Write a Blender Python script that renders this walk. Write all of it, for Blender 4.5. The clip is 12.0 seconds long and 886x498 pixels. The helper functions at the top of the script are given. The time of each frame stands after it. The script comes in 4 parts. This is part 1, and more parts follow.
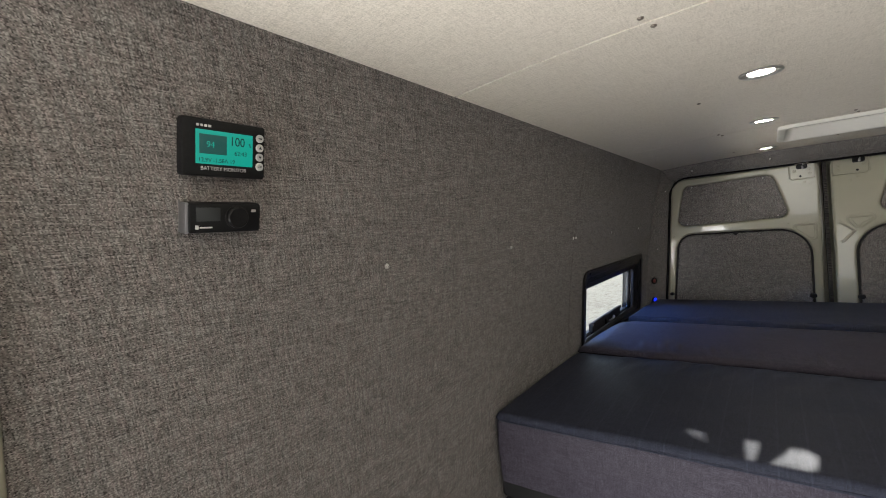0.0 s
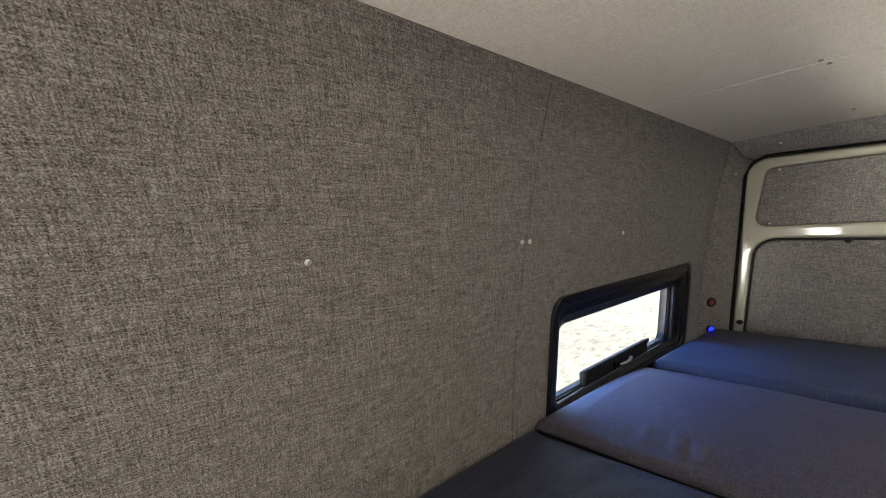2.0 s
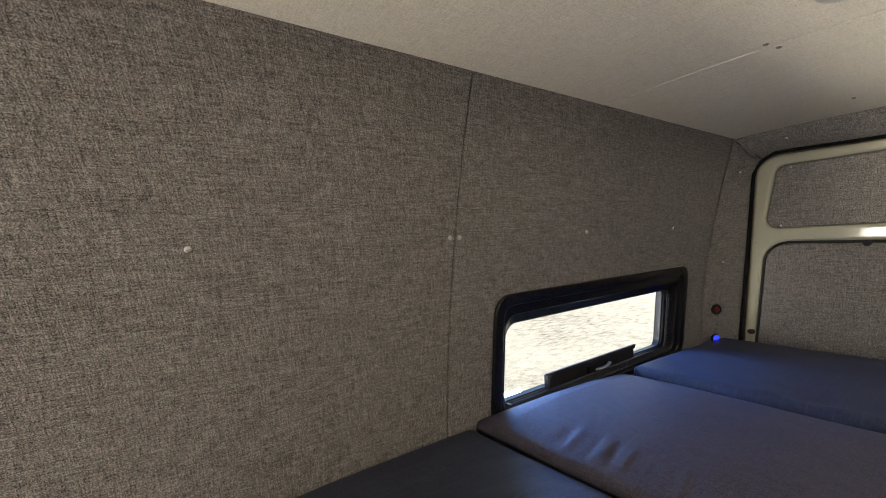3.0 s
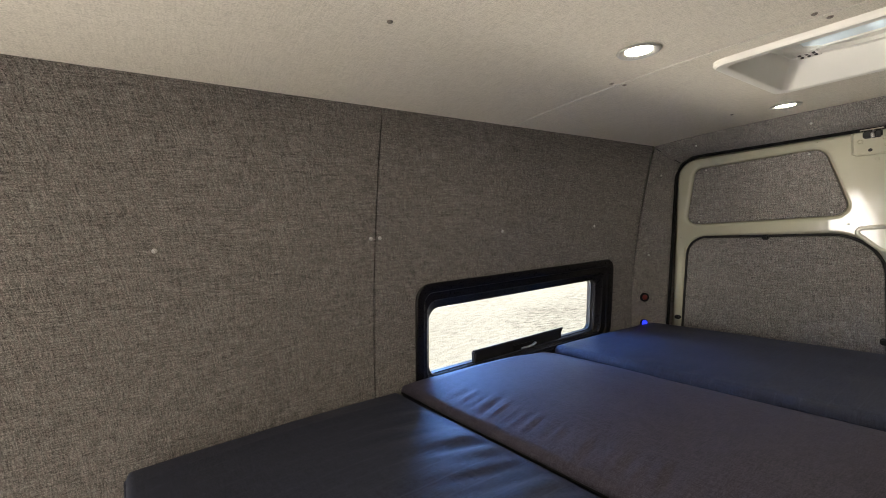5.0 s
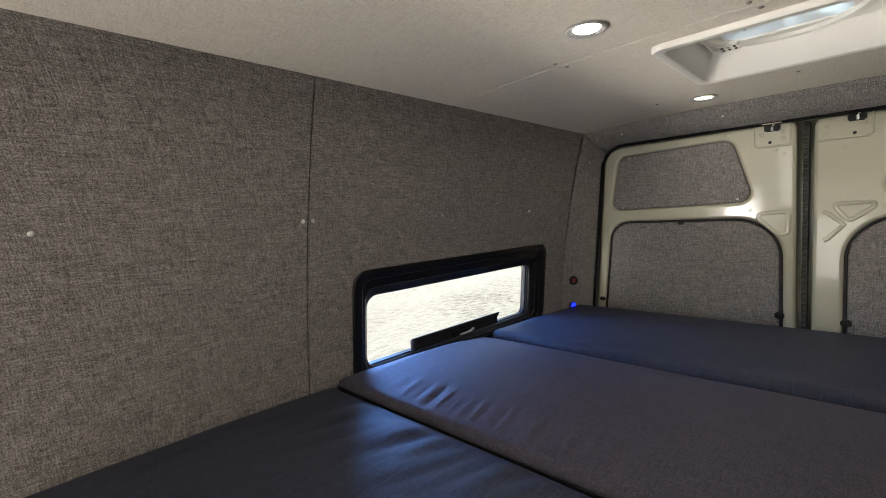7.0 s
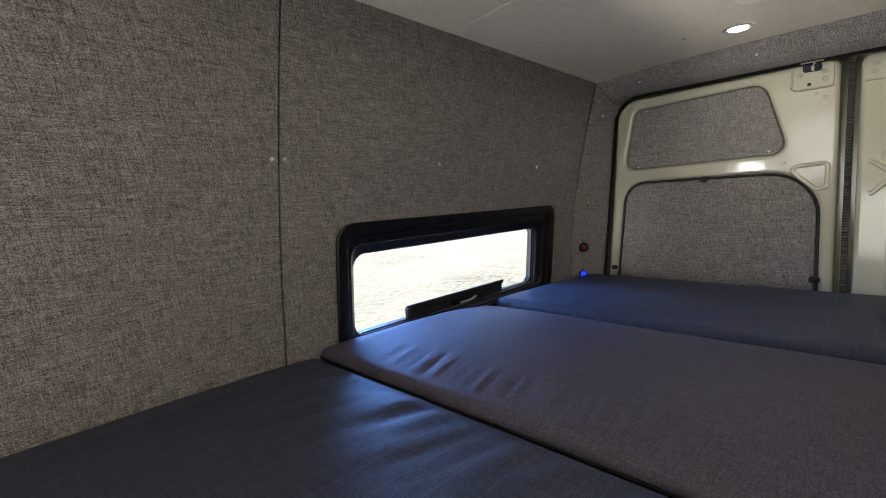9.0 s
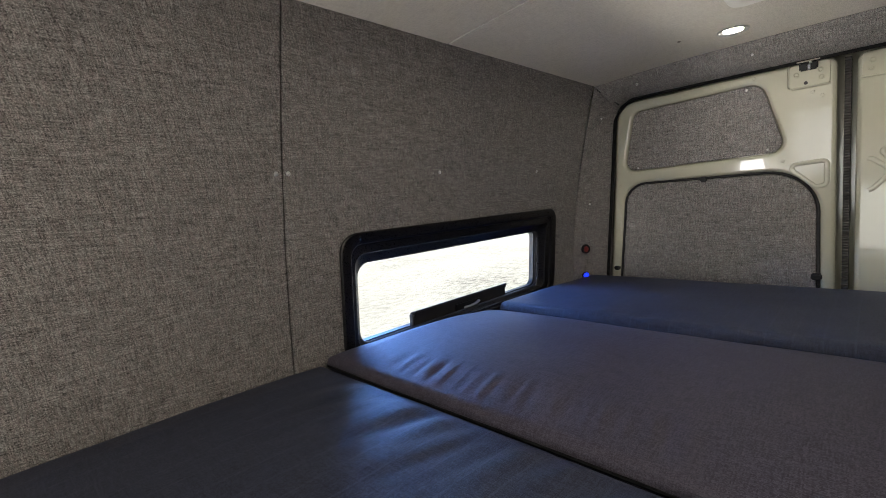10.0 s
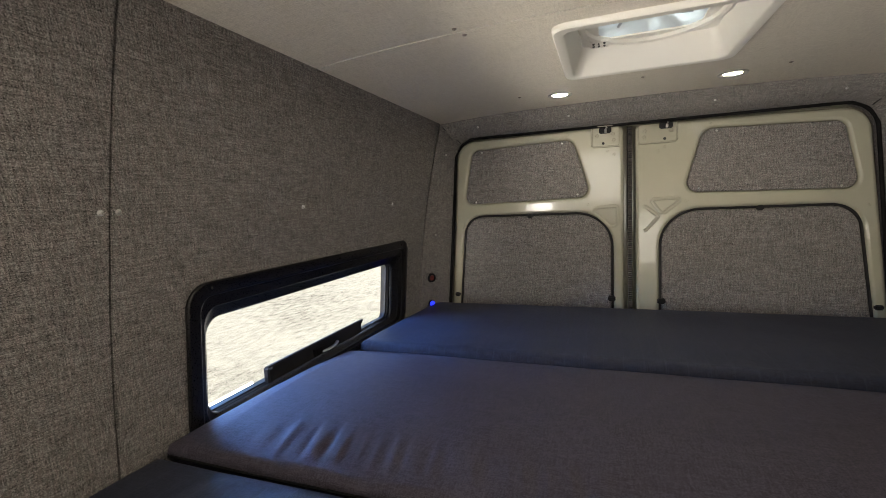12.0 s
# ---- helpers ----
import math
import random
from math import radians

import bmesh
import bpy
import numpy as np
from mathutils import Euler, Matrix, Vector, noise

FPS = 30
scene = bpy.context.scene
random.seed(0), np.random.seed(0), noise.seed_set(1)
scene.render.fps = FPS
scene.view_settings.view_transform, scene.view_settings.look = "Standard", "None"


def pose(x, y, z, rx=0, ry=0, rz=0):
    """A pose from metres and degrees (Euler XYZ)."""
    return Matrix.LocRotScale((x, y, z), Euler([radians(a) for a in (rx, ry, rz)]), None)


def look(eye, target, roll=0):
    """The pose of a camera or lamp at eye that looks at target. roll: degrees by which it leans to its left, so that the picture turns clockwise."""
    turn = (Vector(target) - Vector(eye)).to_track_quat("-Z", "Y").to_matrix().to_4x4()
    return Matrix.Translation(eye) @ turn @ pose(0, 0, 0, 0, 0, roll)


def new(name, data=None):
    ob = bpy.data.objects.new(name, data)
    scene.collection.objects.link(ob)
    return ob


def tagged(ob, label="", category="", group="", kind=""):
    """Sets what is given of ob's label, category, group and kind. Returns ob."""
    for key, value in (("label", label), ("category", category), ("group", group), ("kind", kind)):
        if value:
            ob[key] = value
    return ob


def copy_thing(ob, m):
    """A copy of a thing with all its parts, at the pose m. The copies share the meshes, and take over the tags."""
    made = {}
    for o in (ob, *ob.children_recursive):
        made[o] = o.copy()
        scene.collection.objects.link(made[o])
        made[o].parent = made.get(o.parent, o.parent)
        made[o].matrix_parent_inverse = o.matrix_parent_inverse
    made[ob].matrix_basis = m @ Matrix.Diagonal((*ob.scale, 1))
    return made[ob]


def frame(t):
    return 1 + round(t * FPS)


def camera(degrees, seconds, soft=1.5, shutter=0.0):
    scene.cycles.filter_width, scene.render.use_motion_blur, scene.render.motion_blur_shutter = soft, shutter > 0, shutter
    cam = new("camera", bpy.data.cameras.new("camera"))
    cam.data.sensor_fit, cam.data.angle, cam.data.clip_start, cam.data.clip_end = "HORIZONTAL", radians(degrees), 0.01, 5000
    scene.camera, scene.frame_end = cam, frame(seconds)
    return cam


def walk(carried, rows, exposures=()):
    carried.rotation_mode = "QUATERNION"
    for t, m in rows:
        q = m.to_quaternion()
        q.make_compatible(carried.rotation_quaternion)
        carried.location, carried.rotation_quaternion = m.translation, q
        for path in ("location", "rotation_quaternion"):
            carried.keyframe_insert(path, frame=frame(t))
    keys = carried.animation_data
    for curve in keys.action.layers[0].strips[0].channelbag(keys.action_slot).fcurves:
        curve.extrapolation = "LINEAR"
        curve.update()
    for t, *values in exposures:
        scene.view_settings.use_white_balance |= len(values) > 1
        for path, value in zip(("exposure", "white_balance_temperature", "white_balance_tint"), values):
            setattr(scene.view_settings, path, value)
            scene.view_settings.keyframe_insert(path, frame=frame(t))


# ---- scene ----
cam = camera(90.3, 12.0, 0.8, 0.1)
PATH = [
    (0, (0.585, 0.407, 1.574), (-0.61, 2.01, 1.513), -4.7),
    (0.5, (0.59, 0.583, 1.561), (-0.66, 2.144, 1.51), -5.0),
    (1, (0.653, 0.834, 1.557), (-0.663, 2.34, 1.523), -5.1),
    (1.5, (0.607, 1.054, 1.548), (-0.732, 2.539, 1.51), -4.8),
    (2, (0.557, 1.228, 1.567), (-0.883, 2.612, 1.461), -2.4),
    (2.5, (0.619, 1.398, 1.536), (-0.988, 2.587, 1.463), -1.9),
    (3, (0.737, 1.412, 1.53), (-0.85, 2.629, 1.47), -2.3),
    (3.5, (0.865, 1.342, 1.513), (-0.668, 2.623, 1.415), -1.9),
    (5.5, (1.084, 1.475, 1.54), (-0.537, 2.644, 1.462), -3.1),
    (6, (1.087, 1.479, 1.539), (-0.443, 2.763, 1.451), -3.2),
    (6.5, (1.052, 1.443, 1.533), (-0.357, 2.858, 1.422), -3.2),
    (8.5, (0.879, 1.552, 1.449), (-0.498, 2.987, 1.24), -2.7),
    (9, (0.88, 1.572, 1.423), (-0.502, 3.001, 1.204), -3.2),
    (9.5, (0.893, 1.573, 1.433), (-0.503, 2.989, 1.218), -4.1),
    (10, (0.897, 1.565, 1.438), (-0.5, 2.981, 1.229), -4.6),
    (10.5, (0.902, 1.566, 1.429), (-0.412, 3.06, 1.229), -4.2),
    (11, (0.899, 1.599, 1.453), (-0.192, 3.265, 1.266), -3.6),
    (11.5, (0.84, 1.587, 1.499), (0.035, 3.408, 1.308), -2.9),
    (12, (0.731, 1.536, 1.514), (0.041, 3.403, 1.314), -2.6),
]
EXPOSURES = [
    (0.0, 0.9, 6200, 10), (0.1, 1.28, 6200, 10), (0.5, 1.8, 6300, 10), (1.0, 1.78, 6500, 10), (1.5, 1.72, 6500, 10), (2.5, 1.8, 6400, 10), (3.0, 1.68, 6800, 10), (3.5, 1.28, 7300, 10),
    (5.5, 1.66, 6600, 10), (6.5, 1.6, 6500, 10), (8.5, 1.66, 6400, 10), (10.0, 1.7, 6300, 10), (11.0, 1.62, 6500, 10), (12.0, 1.58, 6800, 10),
]
walk(cam, [(t, look(eye, target, roll)) for t, eye, target, roll in PATH], EXPOSURES)

# ---- daylight ----
SUN_AZIMUTH, SUN_HEIGHT = 13.6, 32.4
world = bpy.data.worlds.new("sky")
scene.world = world
world.use_nodes = True
wn = world.node_tree.nodes
sky = wn.new("ShaderNodeTexSky")
sky.sky_type = "NISHITA"
sky.sun_disc = False
sky.sun_elevation = radians(SUN_HEIGHT)
sky.sun_rotation = radians(SUN_AZIMUTH)
world.node_tree.links.new(sky.outputs[0], wn["Background"].inputs[0])
wn["Background"].inputs[1].default_value = 0.08

sun_data = bpy.data.lights.new("sun", "SUN")
sun_data.energy, sun_data.angle, sun_data.color = 4.2, radians(0.5), (1.0, 0.95, 0.86)
sun = new("sun", sun_data)
a, h = radians(SUN_AZIMUTH), radians(SUN_HEIGHT)
SUN_FROM = Vector((math.sin(a) * math.cos(h), math.cos(a) * math.cos(h), math.sin(h)))
sun.matrix_world = look((0.85, -20, 20), Vector((0.85, -20, 20)) - SUN_FROM)


def opening_light(name, eye, target, size_x, size_y, watts, colour):
    """An added area lamp standing in for daylight through one of the van's openings."""
    data = bpy.data.lights.new(name, "AREA")
    data.shape, data.size, data.size_y, data.energy, data.color = "RECTANGLE", size_x, size_y, watts, colour
    ob = new(name, data)
    ob.matrix_world = look(eye, target)
    return ob


opening_light("slider_skylight", (-0.30, -0.16, 0.75), (1.25, 1.4, 1.62), 1.2, 1.3, 43.0, (1.0, 0.96, 0.91))
opening_light("windscreen_skylight", (0.85, -2.28, 1.34), (0.85, 0.0, 1.36), 1.54, 0.82, 5.2, (1.0, 0.97, 0.93))
opening_light("bunk_window_skylight", (-1.45, 2.64, 1.72), (0.15, 2.64, 1.12), 1.7, 0.8, 27.0, (0.14, 0.35, 1.0))
opening_light("bunk_window_groundlight", (-0.95, 2.64, 0.45), (0.75, 2.64, 1.85), 1.4, 0.4, 7.0, (1.0, 0.95, 0.86))
opening_light("fan_skylight", (0.8425, 2.7515, 2.25), (0.8425, 2.7515, 1.8), 0.45, 0.45, 1.5, (0.95, 0.98, 1.0))

# ---- materials ----


def material(name, roughness=0.6, metallic=0.0, colour=(0.5, 0.5, 0.5), **extra):
    m = bpy.data.materials.new(name)
    m.use_nodes = True
    b = m.node_tree.nodes["Principled BSDF"]
    b.inputs["Base Color"].default_value = (*colour, 1)
    b.inputs["Roughness"].default_value = roughness
    b.inputs["Metallic"].default_value = metallic
    for key, value in extra.items():
        b.inputs[key.replace("_", " ")].default_value = value
    return m


class Nodes:
    """Short hand for building a node tree."""

    def __init__(self, m):
        self.tree = m.node_tree
        self.bsdf = m.node_tree.nodes["Principled BSDF"]

    def add(self, kind, **values):
        n = self.tree.nodes.new(kind)
        for key, value in values.items():
            n.inputs[key.replace("_", " ")].default_value = value
        return n

    def link(self, a_socket, b_socket):
        self.tree.links.new(a_socket, b_socket)

    def math(self, op, a_value, b_value):
        n = self.tree.nodes.new("ShaderNodeMath")
        n.operation = op
        for i, v in enumerate((a_value, b_value)):
            if isinstance(v, (int, float)):
                n.inputs[i].default_value = v
            else:
                self.link(v, n.inputs[i])
        return n.outputs[0]

    def xyz(self):
        c = self.add("ShaderNodeTexCoord")
        s = self.add("ShaderNodeSeparateXYZ")
        self.link(c.outputs["Object"], s.inputs[0])
        return s.outputs

    def vec(self, x, y, z=0.0):
        n = self.add("ShaderNodeCombineXYZ")
        for i, v in enumerate((x, y, z)):
            if isinstance(v, (int, float)):
                n.inputs[i].default_value = v
            else:
                self.link(v, n.inputs[i])
        return n.outputs[0]

    def noise(self, vector, scale, detail=2.0, roughness=0.5):
        n = self.add("ShaderNodeTexNoise", Scale=scale, Detail=detail, Roughness=roughness)
        self.link(vector, n.inputs["Vector"])
        return n.outputs["Fac"]

    def ramp(self, fac, stops):
        n = self.add("ShaderNodeValToRGB")
        while len(n.color_ramp.elements) < len(stops):
            n.color_ramp.elements.new(0.5)
        for e, (p, c) in zip(n.color_ramp.elements, stops):
            e.position, e.color = p, (*c, 1)
        self.link(fac, n.inputs[0])
        return n.outputs[0]

    def bump(self, height, strength, distance):
        n = self.add("ShaderNodeBump", Strength=strength, Distance=distance)
        self.link(height, n.inputs["Height"])
        self.link(n.outputs[0], self.bsdf.inputs["Normal"])

    def colour(self, socket):
        self.link(socket, self.bsdf.inputs["Base Color"])


def woven(name, stops, pitch, plan, slub=1.0, bump=0.5, roughness=0.9, sheen=0.0, stripe=0.0, tint=0.0, gloss=0.25):
    """A woven upholstery cloth: crossing yarns of uneven colour. plan: 'wall', 'header' or 'flat', the way the cloth lies."""
    m = material(name, roughness, Sheen_Weight=sheen, Specular_IOR_Level=gloss)
    n = Nodes(m)
    x, y, z = n.xyz()
    if plan == "wall":
        u, v = n.math("ADD", x, y), z
    elif plan == "header":
        u, v = x, n.math("SUBTRACT", y, z)
    else:
        u, v = x, n.math("ADD", y, z)
    f = 1.0 / pitch

    def cells(su, sv, w):
        """A random shade for every float of yarn, su by sv yarns in size."""
        cu = n.math("FLOOR", n.math("MULTIPLY", u, f / su), 0.0)
        cv = n.math("FLOOR", n.math("MULTIPLY", v, f / sv), 0.0)
        t = n.add("ShaderNodeTexWhiteNoise")
        n.link(n.vec(cu, cv, w), t.inputs["Vector"])
        return t.outputs["Value"]

    knot = cells(1.0, 1.0, 9.1)
    cu = n.math("FLOOR", n.math("MULTIPLY", u, f), 0.0)
    cv = n.math("FLOOR", n.math("MULTIPLY", v, f), 0.0)
    warp = n.noise(n.vec(n.math("MULTIPLY", cu, 1.618), n.math("MULTIPLY", v, 48.0), 0.4), 1.0, 1.0)
    weft = n.noise(n.vec(n.math("MULTIPLY", u, 40.0), n.math("MULTIPLY", cv, 1.618), 5.6), 1.0, 1.0)
    over = n.math("MULTIPLY", n.math("FRACT", n.math("MULTIPLY", n.math("ADD", cu, cv), 0.5), 0.0), 2.0)
    checker = n.math("ADD", n.math("MULTIPLY", warp, over), n.math("MULTIPLY", weft, n.math("SUBTRACT", 1.0, over)))
    threads = n.math("ADD", n.math("MULTIPLY", n.math("ADD", warp, weft), 0.34), n.math("MULTIPLY", checker, 0.32))
    broad = n.noise(n.vec(u, v, 1.7), 17.0, 3.0)
    lively = n.math("ADD", n.math("MULTIPLY", n.noise(n.vec(u, v, 8.3), 24.0, 2.0), 1.4), 0.7)
    mix = n.math("MULTIPLY", n.math("MULTIPLY", n.math("SUBTRACT", threads, 0.5), 0.78), lively)
    mix = n.math("ADD", mix, n.math("MULTIPLY", n.math("SUBTRACT", knot, 0.5), 0.66))
    mix = n.math("ADD", mix, n.math("MULTIPLY", n.math("SUBTRACT", broad, 0.5), 0.12))
    upright = n.noise(n.vec(n.math("MULTIPLY", u, 400.0), n.math("MULTIPLY", v, 30.0), 3.1), 1.0, 2.0)
    level = n.noise(n.vec(n.math("MULTIPLY", u, 28.0), n.math("MULTIPLY", v, 430.0), 7.7), 1.0, 2.0)
    mix = n.math("ADD", mix, n.math("MULTIPLY", n.math("SUBTRACT", n.math("ADD", upright, level), 1.0), 0.5))
    mix = n.math("ADD", n.math("MULTIPLY", mix, slub), 0.5)
    if stripe:
        line = n.math("ABSOLUTE", n.math("SUBTRACT", n.math("FRACT", n.math("MULTIPLY", u, 1.0 / stripe), 0.0), 0.5), 0.0)
        mix = n.math("ADD", mix, n.math("MULTIPLY", n.math("LESS_THAN", line, 0.035), 0.16))
    shade_of = n.ramp(mix, stops)
    if tint:
        hue = n.noise(n.vec(n.math("MULTIPLY", u, 190.0), n.math("MULTIPLY", v, 45.0), 2.2), 1.0, 2.0)
        yarn = n.ramp(hue, [(0.36, (1.0 - tint, 1.0, 1.0 + tint * 0.3)), (0.5, (1.0, 1.0, 1.0)), (0.64, (1.0 + tint, 0.98, 1.0 - tint * 0.4))])
        blend = n.add("ShaderNodeMix")
        blend.data_type, blend.blend_type = "RGBA", "MULTIPLY"
        blend.inputs[0].default_value = 1.0
        n.link(shade_of, blend.inputs[6])
        n.link(yarn, blend.inputs[7])
        shade_of = blend.outputs[2]
    n.colour(shade_of)
    n.bump(mix, bump, pitch * 0.5)
    return m


def dusted(name, colour, second, roughness, scale=9.0, metallic=0.0, bump=0.0, coat=0.0, gloss=0.5, wave=0.0):
    """Paint, plastic or metal with faint unevenness of colour and gloss."""
    m = material(name, roughness, metallic, colour, Coat_Weight=coat, Specular_IOR_Level=gloss)
    n = Nodes(m)
    c = n.add("ShaderNodeTexCoord")
    broad = n.noise(c.outputs["Object"], scale, 4.0, 0.6)
    fine = n.noise(c.outputs["Object"], scale * 30, 2.0)
    n.colour(n.ramp(broad, [(0.35, colour), (0.7, second)]))
    r = n.add("ShaderNodeMapRange")
    r.inputs["To Min"].default_value, r.inputs["To Max"].default_value = roughness * 0.8, min(1.0, roughness * 1.35)
    n.link(fine, r.inputs["Value"])
    n.link(r.outputs[0], n.bsdf.inputs["Roughness"])
    if bump:
        n.bump(fine, bump, 0.002)
    if wave:
        n.bump(n.noise(c.outputs["Object"], 14.0, 3.0, 0.55), wave, 0.006)
    return m


def glowing(name, colour, strength):
    m = material(name, 0.4, 0.0, (0.02, 0.02, 0.02))
    b = m.node_tree.nodes["Principled BSDF"]
    b.inputs["Emission Color"].default_value = (*colour, 1)
    b.inputs["Emission Strength"].default_value = strength
    return m


CLOTH_STOPS = [(0.10, (0.055, 0.051, 0.046)), (0.34, (0.165, 0.152, 0.142)), (0.56, (0.215, 0.199, 0.186)), (0.95, (0.46, 0.43, 0.40))]
CLOTH = woven("grey_wall_cloth", CLOTH_STOPS, 0.00125, "wall", slub=1.0, bump=0.45, sheen=0.12, tint=0.03)
CLOTH_ROLLED = woven("grey_header_cloth", CLOTH_STOPS, 0.00125, "header", slub=1.0, bump=0.45, sheen=0.12, tint=0.03)
HEADLINER = woven("beige_headliner_cloth", [(0.1, (0.53, 0.485, 0.41)), (0.5, (0.69, 0.635, 0.54)), (0.9, (0.80, 0.745, 0.65))], 0.0018, "flat", 0.7, 0.45)
SEAT_BLUE = woven("navy_cushion_cloth", [(0.2, (0.016, 0.018, 0.027)), (0.5, (0.030, 0.034, 0.054)), (0.8, (0.050, 0.055, 0.079))], 0.0013, "flat", 0.7, 0.5, 0.5, 0.0, 0.05, gloss=0.16)
SEAT_PLUM = woven("charcoal_cushion_cloth", [(0.2, (0.031, 0.028, 0.037)), (0.5, (0.053, 0.047, 0.063)), (0.8, (0.082, 0.074, 0.094))], 0.0014, "flat", 0.75, 0.6, 0.55, 0.0, gloss=0.13)
PAINT = dusted("cream_vehicle_paint", (0.455, 0.440, 0.335), (0.485, 0.468, 0.36), 0.11, 5.0, coat=0.4, wave=0.2)
BLACK_PLASTIC = dusted("black_plastic", (0.006, 0.006, 0.0065), (0.010, 0.010, 0.0105), 0.5, 12.0, bump=0.05, gloss=0.3)
FRAME_BLACK = dusted("satin_black_window_trim", (0.006, 0.0055, 0.0055), (0.009, 0.008, 0.008), 0.27, 12.0, bump=0.02, gloss=0.4)
BEZEL = dusted("satin_nickel_bezel", (0.46, 0.45, 0.43), (0.54, 0.53, 0.50), 0.32, 20.0, 0.7)
RUBBER = dusted("black_rubber", (0.014, 0.013, 0.013), (0.025, 0.023, 0.022), 0.7, 20.0)
WHITE_PLASTIC = dusted("white_plastic", (0.80, 0.77, 0.70), (0.83, 0.80, 0.73), 0.34, 6.0)
STEEL = dusted("bright_steel", (0.78, 0.77, 0.74), (0.86, 0.85, 0.82), 0.27, 30.0, 1.0)
SASH_GREY = dusted("dark_sash_plastic", (0.020, 0.020, 0.021), (0.028, 0.028, 0.029), 0.35, 30.0, gloss=0.3)
GREY_PLASTIC = dusted("dark_grey_plastic", (0.022, 0.021, 0.022), (0.032, 0.031, 0.032), 0.5, 20.0, gloss=0.2)
DARK_STEEL = dusted("dull_dark_steel", (0.20, 0.17, 0.14), (0.42, 0.38, 0.33), 0.4, 300.0, 0.8)
SEAL_BLACK = dusted("black_rubber_and_gap_shade", (0.006, 0.006, 0.006), (0.011, 0.010, 0.010), 0.75, 20.0, gloss=0.15)
SEAL_GREY = dusted("dusty_grey_rubber", (0.05, 0.046, 0.042), (0.075, 0.07, 0.064), 0.6, 20.0)
ALUMINIUM = dusted("anodised_aluminium", (0.45, 0.46, 0.48), (0.55, 0.56, 0.58), 0.33, 30.0, 1.0)
LAMP_GLOW = glowing("lamp_diffuser", (1.0, 0.92, 0.81), 42.0)
BLUE_GLOW = glowing("blue_led", (0.004, 0.012, 1.0), 1.6)
RED_LENS = dusted("dark_red_plastic", (0.16, 0.02, 0.018), (0.22, 0.03, 0.025), 0.3)
LCD = glowing("teal_lcd", (0.0, 0.66, 0.47), 0.26)
LCD_DARK = glowing("dim_lcd_box", (0.01, 0.17, 0.14), 0.2)
INK = material("printed_black", 0.6, 0.0, (0.01, 0.02, 0.02))
PRINT = material("printed_white", 0.6, 0.0, (0.7, 0.7, 0.68))
BUTTON = dusted("pale_grey_rubber", (0.55, 0.54, 0.52), (0.62, 0.61, 0.59), 0.5)
SEAM_SHADE = dusted("black_seam_shade_cord", (0.007, 0.007, 0.008), (0.011, 0.011, 0.012), 0.9, 30.0, gloss=0.1)
GREY_LCD = material("unlit_grey_display", 0.2, 0.0, (0.05, 0.055, 0.055))
FLOOR_MAT = dusted("grey_vinyl", (0.16, 0.15, 0.14), (0.22, 0.21, 0.20), 0.5, 7.0, bump=0.1)
BOARD = dusted("birch_board", (0.34, 0.25, 0.16), (0.42, 0.31, 0.2), 0.5, 8.0)

GLASS = material("clear_glass", 0.0, 0.0, (0.93, 0.95, 0.95), Transmission_Weight=1.0, IOR=1.0)
FAN_GLASS = material("smoked_lid_plastic", 0.25, 0.0, (0.62, 0.68, 0.74), Transmission_Weight=0.75, IOR=1.2)
SCREEN = material("translucent_screen", 0.55, 0.0, (0.78, 0.83, 0.85))
n = Nodes(SCREEN)
glow_through = n.add("ShaderNodeBsdfTranslucent", Color=(0.62, 0.74, 0.80, 1))
two = n.add("ShaderNodeMixShader", Fac=0.14)
n.link(n.bsdf.outputs[0], two.inputs[1])
n.link(glow_through.outputs[0], two.inputs[2])
n.link(two.outputs[0], n.tree.nodes["Material Output"].inputs[0])
BLADE = material("grey_fan_blade_plastic", 0.35, 0.0, (0.33, 0.37, 0.41), Transmission_Weight=0.3)

GROUND_MAT = material("pale_dry_dirt", 0.95)
n = Nodes(GROUND_MAT)
x, y, z = n.xyz()
ruts = n.noise(n.vec(n.math("MULTIPLY", x, 9.0), n.math("MULTIPLY", y, 3.8)), 1.0, 5.0, 0.65)
clods = n.noise(n.vec(x, y), 34.0, 6.0, 0.75)
patches = n.noise(n.vec(x, y, 4.0), 0.35, 3.0)
mix = n.math("ADD", n.math("MULTIPLY", ruts, 0.37), n.math("MULTIPLY", clods, 0.48))
mix = n.math("ADD", mix, n.math("MULTIPLY", patches, 0.2))
n.colour(n.ramp(mix, [(0.425, (0.08, 0.068, 0.052)), (0.455, (0.30, 0.28, 0.23)), (0.56, (0.47, 0.445, 0.375))]))
n.bump(mix, 0.9, 0.06)

# ---- building helpers ----
MID = 0.852


def wall_x(z):
    """The inner face of the side wall at height z: it tapers inwards to the roof."""
    return float(np.interp(z, (0, 1.05, 1.20, 1.36, 1.525, 1.70, 1.80, 1.858), (-0.06, -0.056, -0.046, -0.028, 0.0, 0.037, 0.063, 0.080)))


def roof_z(x):
    """The ceiling's height: a shallow vault."""
    return 1.882 - 0.028 * (abs(x - MID) / 0.78) ** 3


def shade(me, angle=40):
    me.shade_smooth()
    me.set_sharp_from_angle(angle=radians(angle))


def finish(name, bm, mat, parent=None, label="", smooth=40):
    bmesh.ops.recalc_face_normals(bm, faces=bm.faces)
    me = bpy.data.meshes.new(name)
    bm.to_mesh(me)
    bm.free()
    shade(me, smooth)
    me.materials.append(mat)
    ob = new(name, me)
    if parent is not None:
        ob.parent = parent
    if label:
        ob["label"] = label
    return ob


def part(name, bm, mat, parent, label="", smooth=40):
    return finish(name, bm, mat, parent, label, smooth)


